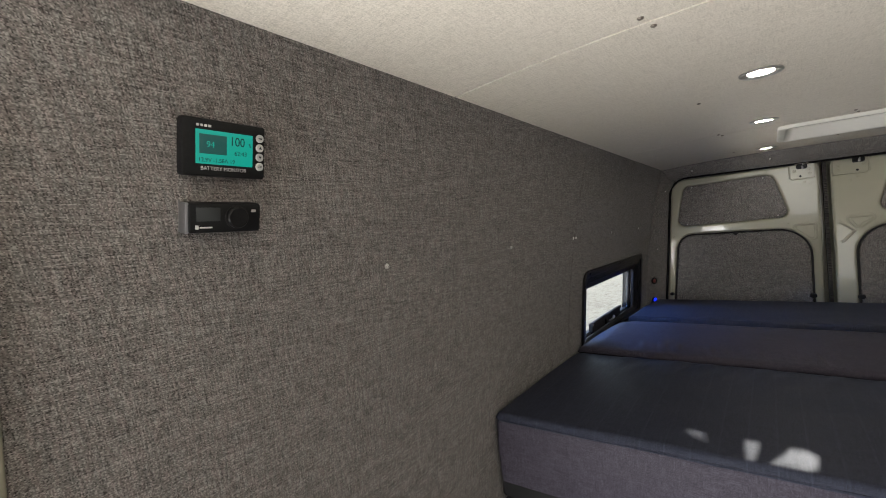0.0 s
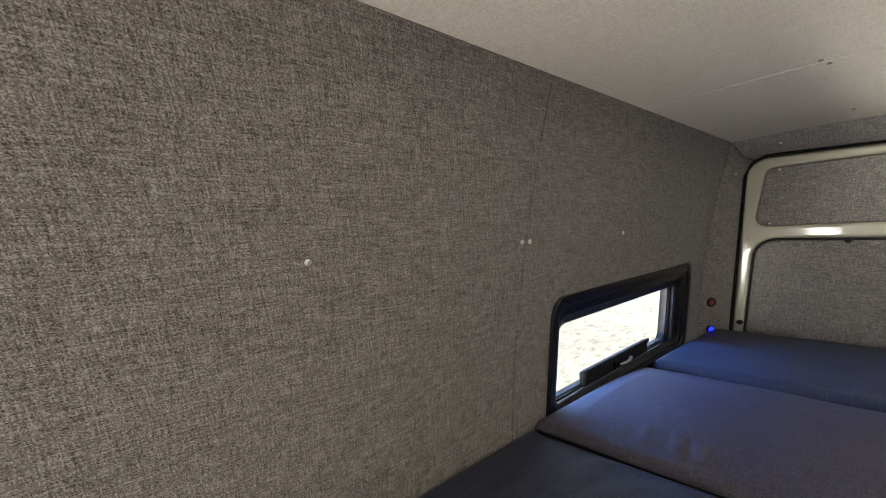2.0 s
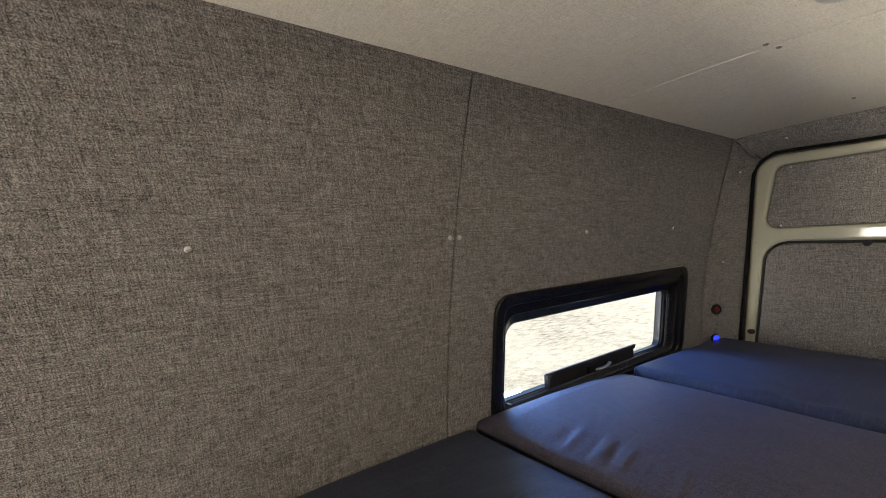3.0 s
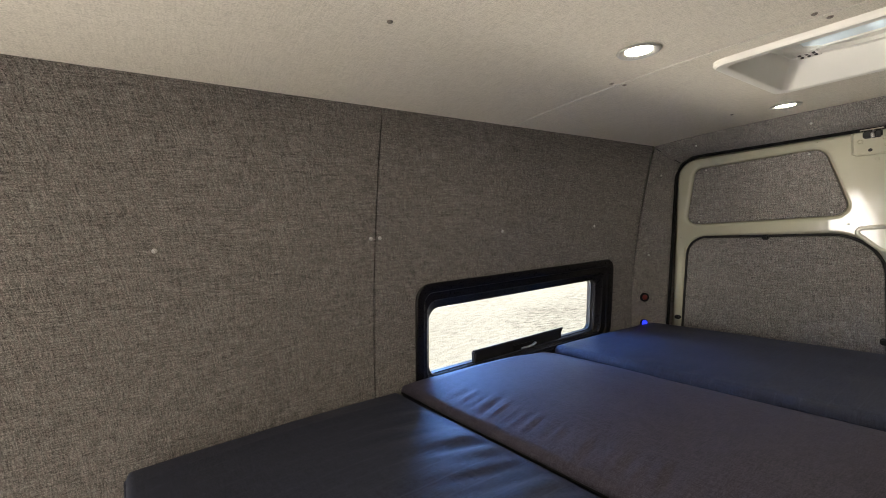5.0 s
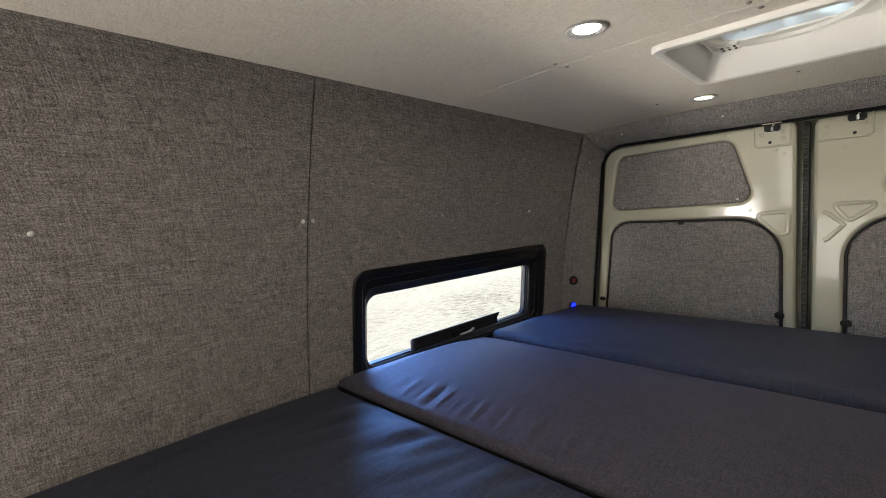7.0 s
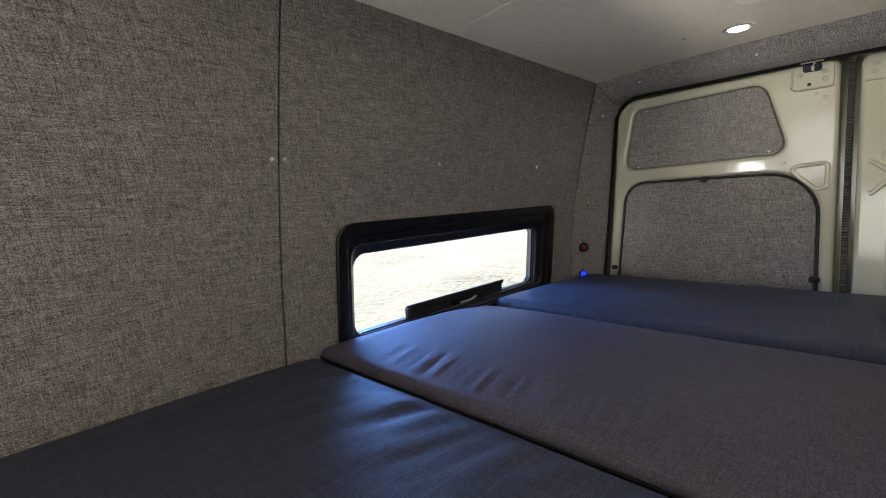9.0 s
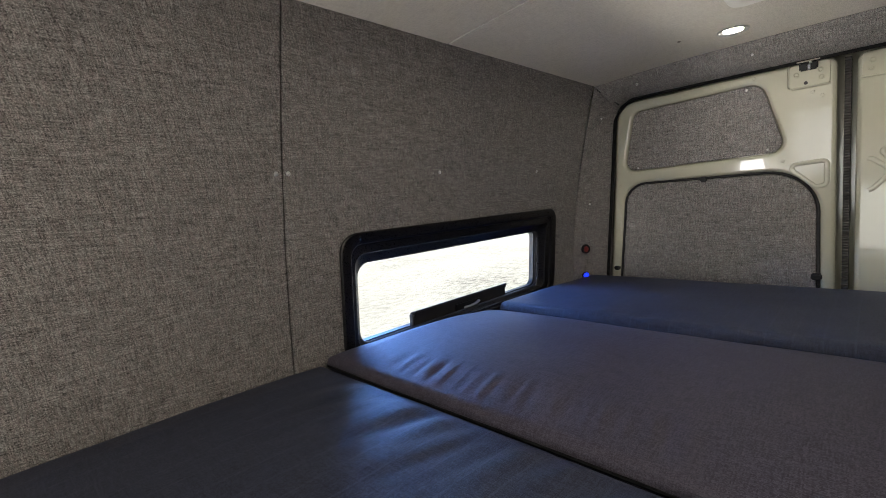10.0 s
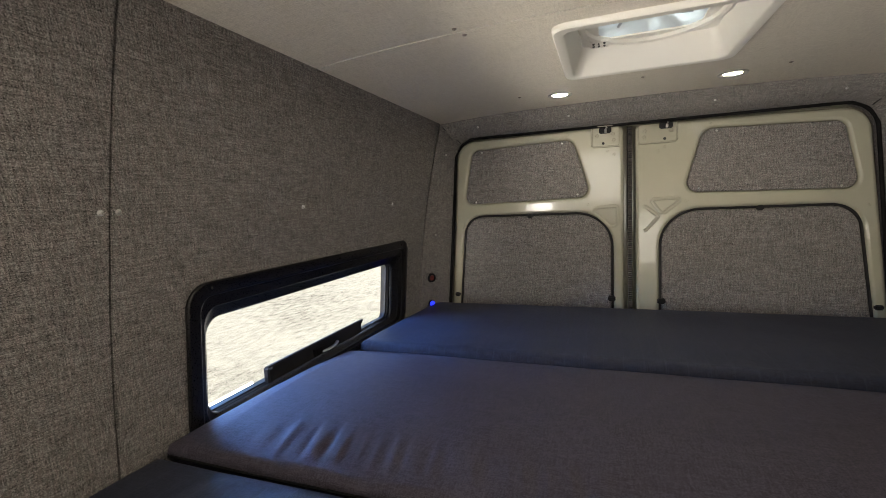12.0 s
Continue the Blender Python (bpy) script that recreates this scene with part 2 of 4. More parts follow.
def thing(name, label, category, group="", kind=""):
    return tagged(new(name), label, category, group, kind)


def box(bm, x0, x1, y0, y1, z0, z1, bevel=0.0, segments=2):
    r = bmesh.ops.create_cube(bm, size=1, matrix=Matrix.LocRotScale(((x0 + x1) / 2, (y0 + y1) / 2, (z0 + z1) / 2), None, (x1 - x0, y1 - y0, z1 - z0)))
    if bevel:
        edges = list({e for v in r["verts"] for e in v.link_edges})
        bmesh.ops.bevel(bm, geom=edges, offset=bevel, segments=segments, affect="EDGES")
    return bm


def rounded(points, radii, steps=7):
    """The outline of a polygon with rounded corners."""
    out = []
    k = len(points)
    for i in range(k):
        p, q, s = (Vector(points[j % k]) for j in (i - 1, i, i + 1))
        r = radii[i] if isinstance(radii, (list, tuple)) else radii
        a_dir, b_dir = (p - q).normalized(), (s - q).normalized()
        half = a_dir.angle(b_dir) / 2
        d = r / math.tan(half) if r else 0
        if not r:
            out.append(tuple(q))
            continue
        a_end, b_end = q + a_dir * d, q + b_dir * d
        centre = q + (a_dir + b_dir).normalized() * (r / math.sin(half))
        a0, a1 = a_end - centre, b_end - centre
        total = a0.angle(a1)
        sign = 1 if a0.x * a1.y - a0.y * a1.x > 0 else -1
        for j in range(steps + 1):
            t = sign * total * j / steps
            out.append((centre.x + a0.x * math.cos(t) - a0.y * math.sin(t), centre.y + a0.x * math.sin(t) + a0.y * math.cos(t)))
    return out


def rect(u0, u1, v0, v1, r, steps=7):
    return rounded([(u0, v0), (u1, v0), (u1, v1), (u0, v1)], r, steps)


def loft(bm, rings, closed=True, cap_first=False, cap_last=False):
    rows = [[bm.verts.new(p) for p in ring] for ring in rings]
    for r0, r1 in zip(rows, rows[1:]):
        k = len(r0)
        for i in range(k if closed else k - 1):
            bm.faces.new((r0[i], r0[(i + 1) % k], r1[(i + 1) % k], r1[i]))
    if cap_first:
        bm.faces.new(rows[0])
    if cap_last:
        bm.faces.new(rows[-1])
    return bm


def tube(bm, path, radius, sides=8, closed=False, flat=1.0):
    """A round (or flattened) bead along a path."""
    pts = [Vector(p) for p in path]
    rings = []
    k = len(pts)
    for i, p in enumerate(pts):
        before = pts[i - 1] if (i or closed) else p
        after = pts[(i + 1) % k] if (i < k - 1 or closed) else p
        d = (after - before).normalized()
        side = d.cross(Vector((0, 0, 1)) if abs(d.z) < 0.9 else Vector((0, 1, 0))).normalized()
        up = side.cross(d).normalized()
        rings.append([tuple(p + side * math.cos(2 * math.pi * j / sides) * radius + up * math.sin(2 * math.pi * j / sides) * radius * flat) for j in range(sides)])
    if closed:
        rings.append(rings[0])
        loft(bm, rings)
        bmesh.ops.remove_doubles(bm, verts=bm.verts, dist=1e-6)
    else:
        loft(bm, rings, True, True, True)
    return bm


def pressed_bead(path, y, width, height, closed):
    """A low rounded ridge pressed out of a panel that stands across the van at y, along a path of (x, z)."""
    pts = [Vector((px, 0, pz)) for px, pz in path]
    k = len(pts)
    rings = []
    for i, p in enumerate(pts):
        before = pts[i - 1] if (i or closed) else p
        after = pts[(i + 1) % k] if (i < k - 1 or closed) else p
        d = (after - before).normalized()
        side = Vector((d.z, 0, -d.x))
        rings.append([tuple(p + side * width * math.cos(math.pi * j / 6) + Vector((0, y - height * math.sin(math.pi * j / 6), 0))) for j in range(7)])
    if closed:
        rings.append(rings[0])
    bm = loft(bmesh.new(), rings, closed=False)
    bmesh.ops.remove_doubles(bm, verts=bm.verts, dist=1e-6)
    return bm


def disc_profile(bm, profile, m, sides=24):
    """A turned shape: (radius, height) pairs about the local z axis, at the pose m."""
    rings = [[tuple(m @ Vector((r * math.cos(2 * math.pi * j / sides), r * math.sin(2 * math.pi * j / sides), hh))) for j in range(sides)] for r, hh in profile]
    return loft(bm, rings, True, True, True)


def plate(name, loops, depth, bevel, mat, y, parent=None, label=""):
    """A pressed panel standing across the van at y: the first loop of (x, z) is its outline, the others are holes; its edges are rolled."""
    cu = bpy.data.curves.new(name, "CURVE")
    cu.dimensions, cu.fill_mode, cu.extrude, cu.bevel_depth, cu.bevel_resolution, cu.offset = "2D", "BOTH", depth / 2 - bevel, bevel, 3, -bevel
    for loop in loops:
        s = cu.splines.new("POLY")
        s.points.add(len(loop) - 1)
        for p, (px, pz) in zip(s.points, loop):
            p.co = (px, pz, 0, 1)
        s.use_cyclic_u = True
    tmp = new(name + "_outline", cu)
    me = bpy.data.meshes.new_from_object(tmp.evaluated_get(bpy.context.evaluated_depsgraph_get()))
    bpy.data.objects.remove(tmp)
    me.transform(pose(0, y, 0, 90, 0, 0))
    me.name = name
    me.materials.clear()
    me.materials.append(mat)
    shade(me, 35)
    ob = new(name, me)
    if parent is not None:
        ob.parent = parent
    if label:
        ob["label"] = label
    return ob


def text_mesh(name, body, size, mat, m, parent, align="LEFT"):
    cu = bpy.data.curves.new(name, "FONT")
    cu.body, cu.size, cu.align_x, cu.extrude = body, size, align, 0.0002
    tmp = new(name + "_letters", cu)
    me = bpy.data.meshes.new_from_object(tmp.evaluated_get(bpy.context.evaluated_depsgraph_get()))
    bpy.data.objects.remove(tmp)
    me.transform(m)
    me.materials.clear()
    me.materials.append(mat)
    ob = new(name, me)
    ob.parent = parent
    return ob


def sheet(ys, zs, surface, skip=()):
    """A grid over (y, z), bent onto a surface, with rectangular holes (y0, y1, z0, z1)."""
    bm = bmesh.new()
    rows = [[bm.verts.new(surface(y, z)) for z in zs] for y in ys]
    for i in range(len(ys) - 1):
        for j in range(len(zs) - 1):
            cy, cz = (ys[i] + ys[i + 1]) / 2, (zs[j] + zs[j + 1]) / 2
            if not any(s0 < cy < s1 and s2 < cz < s3 for s0, s1, s2, s3 in skip):
                bm.faces.new((rows[i][j], rows[i + 1][j], rows[i + 1][j + 1], rows[i][j + 1]))
    bmesh.ops.delete(bm, geom=[v for v in bm.verts if not v.link_faces], context="VERTS")
    return bm


def thicken(bm, thickness, away):
    """Gives a sheet real thickness towards the vector away."""
    faces = list(bm.faces)
    copy = bmesh.ops.duplicate(bm, geom=faces)["geom"]
    back = [g for g in copy if isinstance(g, bmesh.types.BMVert)]
    bmesh.ops.translate(bm, vec=Vector(away).normalized() * thickness, verts=back)
    rim = [e for e in bm.edges if len(e.link_faces) == 1]
    tree_front = [e for e in rim if not any(v in set(back) for v in e.verts)]
    where = {tuple(round(c, 6) for c in v.co): v for v in back}
    shift = Vector(away).normalized() * thickness
    for e in tree_front:
        a0, a1 = e.verts
        b0 = where[tuple(round(c, 6) for c in (a0.co + shift))]
        b1 = where[tuple(round(c, 6) for c in (a1.co + shift))]
        bm.faces.new((a0, a1, b1, b0))
    return bm


def spread(a_value, b_value, step):
    k = max(1, round((b_value - a_value) / step))
    return [a_value + (b_value - a_value) * i / k for i in range(k + 1)]


def mirrored(bm):
    for v in bm.verts:
        v.co.x = 2 * MID - v.co.x
    return bm


# ---- the van's shell ----
FRONT, REAR, ROOF = -2.3, 3.62, 1.858
ZS = [0, 0.3, 0.6, 0.9, 1.05, 1.075, 1.12, 1.20, 1.28, 1.355, 1.42, 1.525, 1.6, 1.65, 1.70, 1.75, 1.80, 1.83, ROOF]
WINDOW_HOLE = (2.17, 3.13, 1.05, 1.355)
SLIDER_HOLE = (-0.80, 0.460, 0.0, 1.70)


def inner_face(y, z):
    return (wall_x(z), y, z)


def outer_face(y, z):
    return (wall_x(z) - 0.085, y, z)


wall_left = thing("wall_left", "grey woven cloth wall panels with dome screws", "wall", kind="structure")
for y0, y1, hole in ((0.480, 2.0055, []), (2.0120, 3.331, [WINDOW_HOLE])):
    ys = sorted(set(spread(y0, y1, 0.2) + ([2.17, 3.13] if hole else [])))
    bm = thicken(sheet(ys, ZS, inner_face, hole), 0.009, (-1, 0, 0))
    bmesh.ops.bevel(bm, geom=[e for e in bm.edges if len(e.link_faces) == 2 and e.calc_face_angle() > 1.0 and min(v.co.x - wall_x(v.co.z) for v in e.verts) > -0.002], offset=0.0028, segments=2, affect="EDGES")
    part("cloth_panel", bm, CLOTH, wall_left)
bm = thicken(sheet(sorted(set(spread(FRONT, REAR, 0.4) + [SLIDER_HOLE[0], SLIDER_HOLE[1], 2.17, 3.13])), ZS, outer_face, [(2.17, 3.13, 1.05, 1.355), SLIDER_HOLE]), 0.01, (-1, 0, 0))
part("outer_skin", bm, PAINT, wall_left, "cream painted steel body side")
bm = sheet([FRONT, SLIDER_HOLE[0]], ZS, inner_face)
part("front_lining", thicken(bm, 0.009, (-1, 0, 0)), CLOTH, wall_left)
# the rear post of the sliding door's opening, with its rolled pale edge
bm = bmesh.new()
tube(bm, [(wall_x(z) + 0.001, 0.471, z) for z in spread(0.0, 1.70, 0.1)], 0.011, 10)
part("door_opening_edge", bm, PAINT, wall_left, "pale rolled metal edge of the door opening")
bm = bmesh.new()
box(bm, -0.145, -0.06, 0.463, 0.479, 0.0, 1.70)
part("door_post", bm, PAINT, wall_left)

wall_right = thing("wall_right", "grey woven cloth wall panels of the far side", "wall", kind="structure")
part("cloth_panel", mirrored(thicken(sheet(spread(FRONT, 3.331, 0.6), ZS, inner_face), 0.009, (-1, 0, 0))), CLOTH, wall_right)
part("outer_skin", mirrored(thicken(sheet(spread(FRONT, REAR, 0.6), ZS, outer_face), 0.01, (-1, 0, 0))), PAINT, wall_right, "cream painted steel body side")

wall_front = thing("wall_front", "plain grey front end with a wide windscreen opening", "wall", kind="structure")
bm = bmesh.new()
for b in ((-0.16, 1.864, 0.0, 0.92), (-0.16, 1.864, 1.77, 1.95), (-0.16, 0.06, 0.92, 1.77), (1.64, 1.864, 0.92, 1.77)):
    box(bm, b[0], b[1], FRONT - 0.03, FRONT, b[2], b[3])
part("front_panel", bm, CLOTH, wall_front)

floor = finish("floor", box(bmesh.new(), -0.16, 1.864, FRONT - 0.03, REAR + 0.03, -0.04, 0.0), FLOOR_MAT)
tagged(floor, "grey vinyl van floor under the bed", "floor", kind="structure")

# ---- ceiling: cloth-covered boards butted along two seams, over a steel roof ----
LAMPS = [(0.584, 1.65), (0.584, 2.322), (0.586, 3.188), (1.110, 3.188)]
FAN = (0.625, 1.06, 2.535, 2.968)
bm = bmesh.new()
ceil_xs = sorted(set(spread(0.076, 2 * MID - 0.076, 0.06) + [FAN[0] + 0.012, FAN[1] - 0.012]))
for y0, y1 in ((FRONT, 1.1668), (1.1728, 2.4722), (2.4778, 3.372)):
    ys = sorted(set(spread(y0, y1, 0.25) + ([FAN[2] + 0.012, FAN[3] - 0.012] if y0 > 2 else [])))
    piece = bmesh.new()
    rows = [[piece.verts.new((xx, yy, roof_z(xx))) for xx in ceil_xs] for yy in ys]
    for i in range(len(ys) - 1):
        for j in range(len(ceil_xs) - 1):
            cx, cy = (ceil_xs[j] + ceil_xs[j + 1]) / 2, (ys[i] + ys[i + 1]) / 2
            if not (FAN[0] + 0.012 < cx < FAN[1] - 0.012 and FAN[2] + 0.012 < cy < FAN[3] - 0.012):
                piece.faces.new((rows[i][j], rows[i][j + 1], rows[i + 1][j + 1], rows[i + 1][j]))
    bmesh.ops.delete(piece, geom=[v for v in piece.verts if not v.link_faces], context="VERTS")
    thicken(piece, 0.008, (0, 0, 1))
    me = bpy.data.meshes.new("piece")
    piece.to_mesh(me)
    piece.free()
    bm.from_mesh(me)
    bpy.data.meshes.remove(me)
ceiling = finish("ceiling", bm, HEADLINER)
tagged(ceiling, "pale beige cloth headliner boards with butted seams", "ceiling", kind="structure")
bm = bmesh.new()
for b in ((-0.16, FAN[0] + 0.03, FRONT - 0.03, REAR + 0.03), (FAN[1] - 0.03, 1.864, FRONT - 0.03, REAR + 0.03), (FAN[0] + 0.03, FAN[1] - 0.03, FRONT - 0.03, FAN[2] + 0.03), (FAN[0] + 0.03, FAN[1] - 0.03, FAN[3] - 0.03, REAR + 0.03)):
    box(bm, b[0], b[1], b[2], b[3], 1.93, 1.95)
# unseen boxes added under the roof edges, closing a slot that leaked light
for x0, x1 in ((-0.035, 0.045), (2 * MID - 0.045, 2 * MID + 0.035)):
    box(bm, x0, x1, FRONT - 0.03, REAR + 0.03, 1.846, 1.929)
roof = finish("roof", bm, PAINT)
tagged(roof, "cream painted steel van roof", "roof", kind="structure")

# ---- rear end: cloth-covered posts and header round the door opening ----


def door_edge(z):
    """The outer edge of the left rear door at height z."""
    return 0.030 + (z - 1.084) * 0.0875


def opening_loop(inset, top):
    """The door opening from the left foot over the top to the right foot, (x, z)."""
    low, high = (door_edge(0.02) + inset, 0.02), (door_edge(top) + inset, top)
    return rounded([low, high, (2 * MID - high[0], top), (2 * MID - low[0], 0.02)], [0, 0.10, 0.10, 0], 10)


def resample(points, k):
    p = np.array(points)
    s = np.concatenate([[0], np.cumsum(np.hypot(*np.diff(p, axis=0).T))])
    t = np.linspace(0, s[-1], k)
    return np.stack([np.interp(t, s, p[:, 0]), np.interp(t, s, p[:, 1])], 1)


def split_loop(points):
    """Left side, top and right side of an opening, cut at the corners."""
    p = np.array(points)
    k = len(p)
    return p[:7], p[6:k - 6], p[k - 7:]


inner_l, inner_t, inner_r = split_loop(opening_loop(-0.003, 1.809))
wall_rear = thing("wall_rear", "grey cloth-covered posts and header round the rear doors", "wall", kind="structure")
K = 28


def surround(name, outer, inner, y_outer, label):
    o, i = resample(outer, K), resample(inner, K)
    rings = []
    profile = ((-0.10, 0.03), (-0.03, 0.0), (0.03, 0.012), (0.5, 0.48), (0.9, 0.92), (0.97, 0.985), (1.0, 1.03), (1.02, 1.25), (1.02, 1.45))
    if name == "header_trim":
        profile = ((0.0, 0.0), (0.02, 0.002), (0.5, 0.2), (0.85, 0.48), (0.97, 0.8), (1.0, 1.03), (1.02, 1.25), (1.02, 1.45))
    for s, yy in profile:
        row = []
        for (ox, oz), (ix, iz), y0 in zip(o, i, y_outer):
            y1 = 3.485
            row.append((ox + (ix - ox) * s, y0 + (y1 - y0) * yy, oz + (iz - oz) * s))
        rings.append(row)
    bm = loft(bmesh.new(), rings, closed=False)
    return part(name, thicken(bm, 0.004, (0, 1, 0)), CLOTH_ROLLED if name == "header_trim" else CLOTH, wall_rear, label)


side_outer = [(wall_x(z), z) for z in spread(0.02, ROOF, 0.1)]
top_outer = [(xx, roof_z(xx)) for xx in spread(0.080, 2 * MID - 0.080, 0.1)]
surround("post_trim", side_outer, inner_l, [3.335 + 0.011 * max(0, (j / (K - 1) - 0.55) / 0.45) for j in range(K)], "")
surround("post_trim", [(2 * MID - px, pz) for px, pz in side_outer][::-1], inner_r, [3.346 - 0.011 * min(1, (j / (K - 1)) / 0.45) for j in range(K)], "")
surround("header_trim", top_outer, inner_t, [3.346 + 0.03 * math.sin(math.pi * j / (K - 1)) for j in range(K)], "")
for px0, side in ((0.084, 1), (2 * MID - 0.084, -1)):
    groove = [(px0 + side * 0.046 * q, 3.3475 + 0.105 * q, 1.8415 - 0.060 * q) for q in spread(0.0, 1.0, 0.25)]
    part("joint_welt", tube(bmesh.new(), groove, 0.0016, 6), RUBBER, wall_rear, "fine dark joint between cloth panels")
# rubber seal, its extra black also standing for the shaded gap round the doors
seal_path = [(px, 3.502, pz) for px, pz in opening_loop(0.004, 1.805)]
part("door_seal", tube(bmesh.new(), seal_path, 0.0068, 8), SEAL_BLACK, wall_rear, "black rubber door seal, also carrying the shade of the gap")
bm = bmesh.new()
box(bm, -0.16, 1.864, 3.63, 3.65, 0.0, 1.95)
part("rear_skin", bm, PAINT, wall_rear)

# ---- rear doors ----


def arch(side):
    pts = [(-0.031, 0.14), (0.114, 1.455), (0.765, 1.455), (0.765, 0.14)]
    return rounded(pts, [0.02, 0.095, 0.15, 0.02], 10)


def upper(side):
    return rounded([(0.113, 1.506), (0.163, 1.752), (0.606, 1.766), (0.678, 1.519)], [0.038, 0.038, 0.05, 0.04], 8)


def flip(loop):
    return [(2 * MID - px, pz) for px, pz in loop]


def grow_loop(loop, g):
    """An outline pushed outwards by g."""
    p = np.array(loop)
    t = np.roll(p, -1, 0) - np.roll(p, 1, 0)
    t /= np.maximum(np.hypot(t[:, 0], t[:, 1]), 1e-9)[:, None]
    area = np.sum(p[:, 0] * np.roll(p[:, 1], -1) - np.roll(p[:, 0], -1) * p[:, 1])
    nrm = np.stack([t[:, 1], -t[:, 0]], 1) * (1 if area > 0 else -1)
    return [tuple(q) for q in p + nrm * g]


DOOR_Y = 3.555


def dome_screw(bm, place, normal, radius=0.006):
    q = Vector(normal).to_track_quat("Z", "Y").to_matrix().to_4x4()
    disc_profile(bm, [(radius * 1.0, 0), (radius * 0.95, radius * 0.25), (radius * 0.75, radius * 0.5), (radius * 0.42, radius * 0.62), (radius * 0.40, radius * 0.42), (0.0004, radius * 0.40)], Matrix.Translation(place) @ q, 14)
    return bm


def rear_door(left):
    f = (lambda loop: loop) if left else flip
    edge_in = 0.806 if left else 2 * MID - 0.852
    door = thing("door_1" if left else "door_2", "closed rear van door of cream painted steel with grey cloth inserts", "door", kind="structure")
    outline = rounded([(door_edge(0.06), 0.06), (door_edge(1.795), 1.795), (edge_in, 1.806), (edge_in, 0.06)], [0.01, 0.088, 0.03, 0.01], 8)
    low, high = arch(left), upper(left)
    plate("inner_skin", [f(outline), f(low), f(high)], 0.03, 0.013, PAINT, DOOR_Y, door)
    plate("outer_skin", [f(grow_loop(outline, -0.004))], 0.012, 0.003, PAINT, DOOR_Y + 0.05, door)
    # cloth boards set within the rolled edges of the two recesses
    board = plate("upper_board", [f(grow_loop(high, -0.002))], 0.008, 0.003, CLOTH, DOOR_Y - 0.006, door, "grey cloth-covered insert board")
    lower = plate("lower_board", [f(grow_loop(low, -0.010))], 0.012, 0.004, CLOTH, DOOR_Y - 0.004, door, "grey cloth-covered insert board")
    # a black bead stands in for the thin shadow round the lower board
    part("gap_seal", tube(bmesh.new(), [(px, DOOR_Y - 0.006, pz) for px, pz in f(grow_loop(low, -0.004))], 0.0055, 6, True), RUBBER, door, "black bead standing in for shade round the lower board")
    for px, pz in ((0.207, 1.742), (0.562, 1.752), (0.622, 1.533), (0.170, 1.518)):
        bm = bmesh.new()
        dome_screw(bm, (f([(px, pz)])[0][0], DOOR_Y - 0.010, pz), (0, -1, 0), 0.0046)
        part("screw", bm, STEEL, board)
    # push clips round the lower board
    for px, pz, w, hh in ((0.418, 1.447, 0.022, 0.02), (0.058, 1.078, 0.024, 0.018), (0.757, 1.078, 0.03, 0.022)):
        cx = f([(px, pz)])[0][0]
        bm = bmesh.new()
        box(bm, cx - w / 2, cx + w / 2, DOOR_Y - 0.028, DOOR_Y - 0.006, pz - hh / 2, pz + hh / 2, 0.004)
        part("clip", bm, BLACK_PLASTIC, lower, "black plastic clip")
    # small plugs and dimples in the steel
    for px, pz in ((0.088, 1.447), (0.665, 1.487), (0.585, 1.785), (0.745, 1.705), (0.770, 1.690)):
        bm = bmesh.new()
        disc_profile(bm, [(0.0055, 0), (0.005, 0.0015), (0.003, 0.002), (0.0004, 0.0012)], Matrix.Translation((f([(px, pz)])[0][0], DOOR_Y - 0.0148, pz)) @ pose(0, 0, 0, 90), 12)
        part("plug", bm, PAINT, door)
    # pressed ribs in the sheet between the recesses
    if left:
        ribs = [rounded([(0.672, 1.470), (0.782, 1.478), (0.782, 1.395), (0.752, 1.392)], [0.014, 0.012, 0.014, 0.012], 5)]
    else:
        ribs = [rounded([(0.800, 1.497), (0.672, 1.500), (0.754, 1.435)], [0.010, 0.010, 0.014], 5)]
        stroke = [(0.824, 1.470), (0.812, 1.466), (0.776, 1.434), (0.768, 1.424), (0.776, 1.414), (0.812, 1.372), (0.822, 1.368)]
        part("pressed_rib", pressed_bead(flip(stroke), DOOR_Y - 0.0148, 0.0075, 0.0035, False), PAINT, door)
    for loop in ribs:
        part("pressed_rib", pressed_bead(f(loop), DOOR_Y - 0.0148, 0.0075, 0.0035, True), PAINT, door)
    # latch mounting plate
    x0, x1 = (0.683, 0.79) if left else (0.70, 0.842)
    latch = part("latch_plate", bmesh.new(), PAINT, door)
    me = plate("latch_plate", [f(rect(x0, x1, 1.724, 1.800, 0.012))], 0.008, 0.003, PAINT, DOOR_Y - 0.016, door).data
    bpy.data.objects.remove(latch)
    latch = [o for o in door.children if o.data is me][0]
    lip = [(x1, 1.7235), (x0 + 0.008, 1.7235), (x0, 1.7315), (x0, 1.800)]
    part("plate_edge", tube(bmesh.new(), [(f([q])[0][0], DOOR_Y - 0.018, q[1]) for q in lip], 0.004, 8), PAINT, latch)
    cx = 0.735 if left else 0.74
    bm = bmesh.new()
    fx = f([(cx, 0)])[0][0]
    box(bm, fx - 0.024, fx + 0.024, DOOR_Y - 0.032, DOOR_Y - 0.014, 1.776, 1.802, 0.004)
    part("latch", bm, BLACK_PLASTIC, latch, "black latch body")
    bm = bmesh.new()
    box(bm, fx - 0.030, fx + 0.030, DOOR_Y - 0.040, DOOR_Y - 0.012, 1.8025, 1.8065, 0.0015)
    part("striker", bm, DARK_STEEL, latch, "dull steel striker")
    bm = bmesh.new()
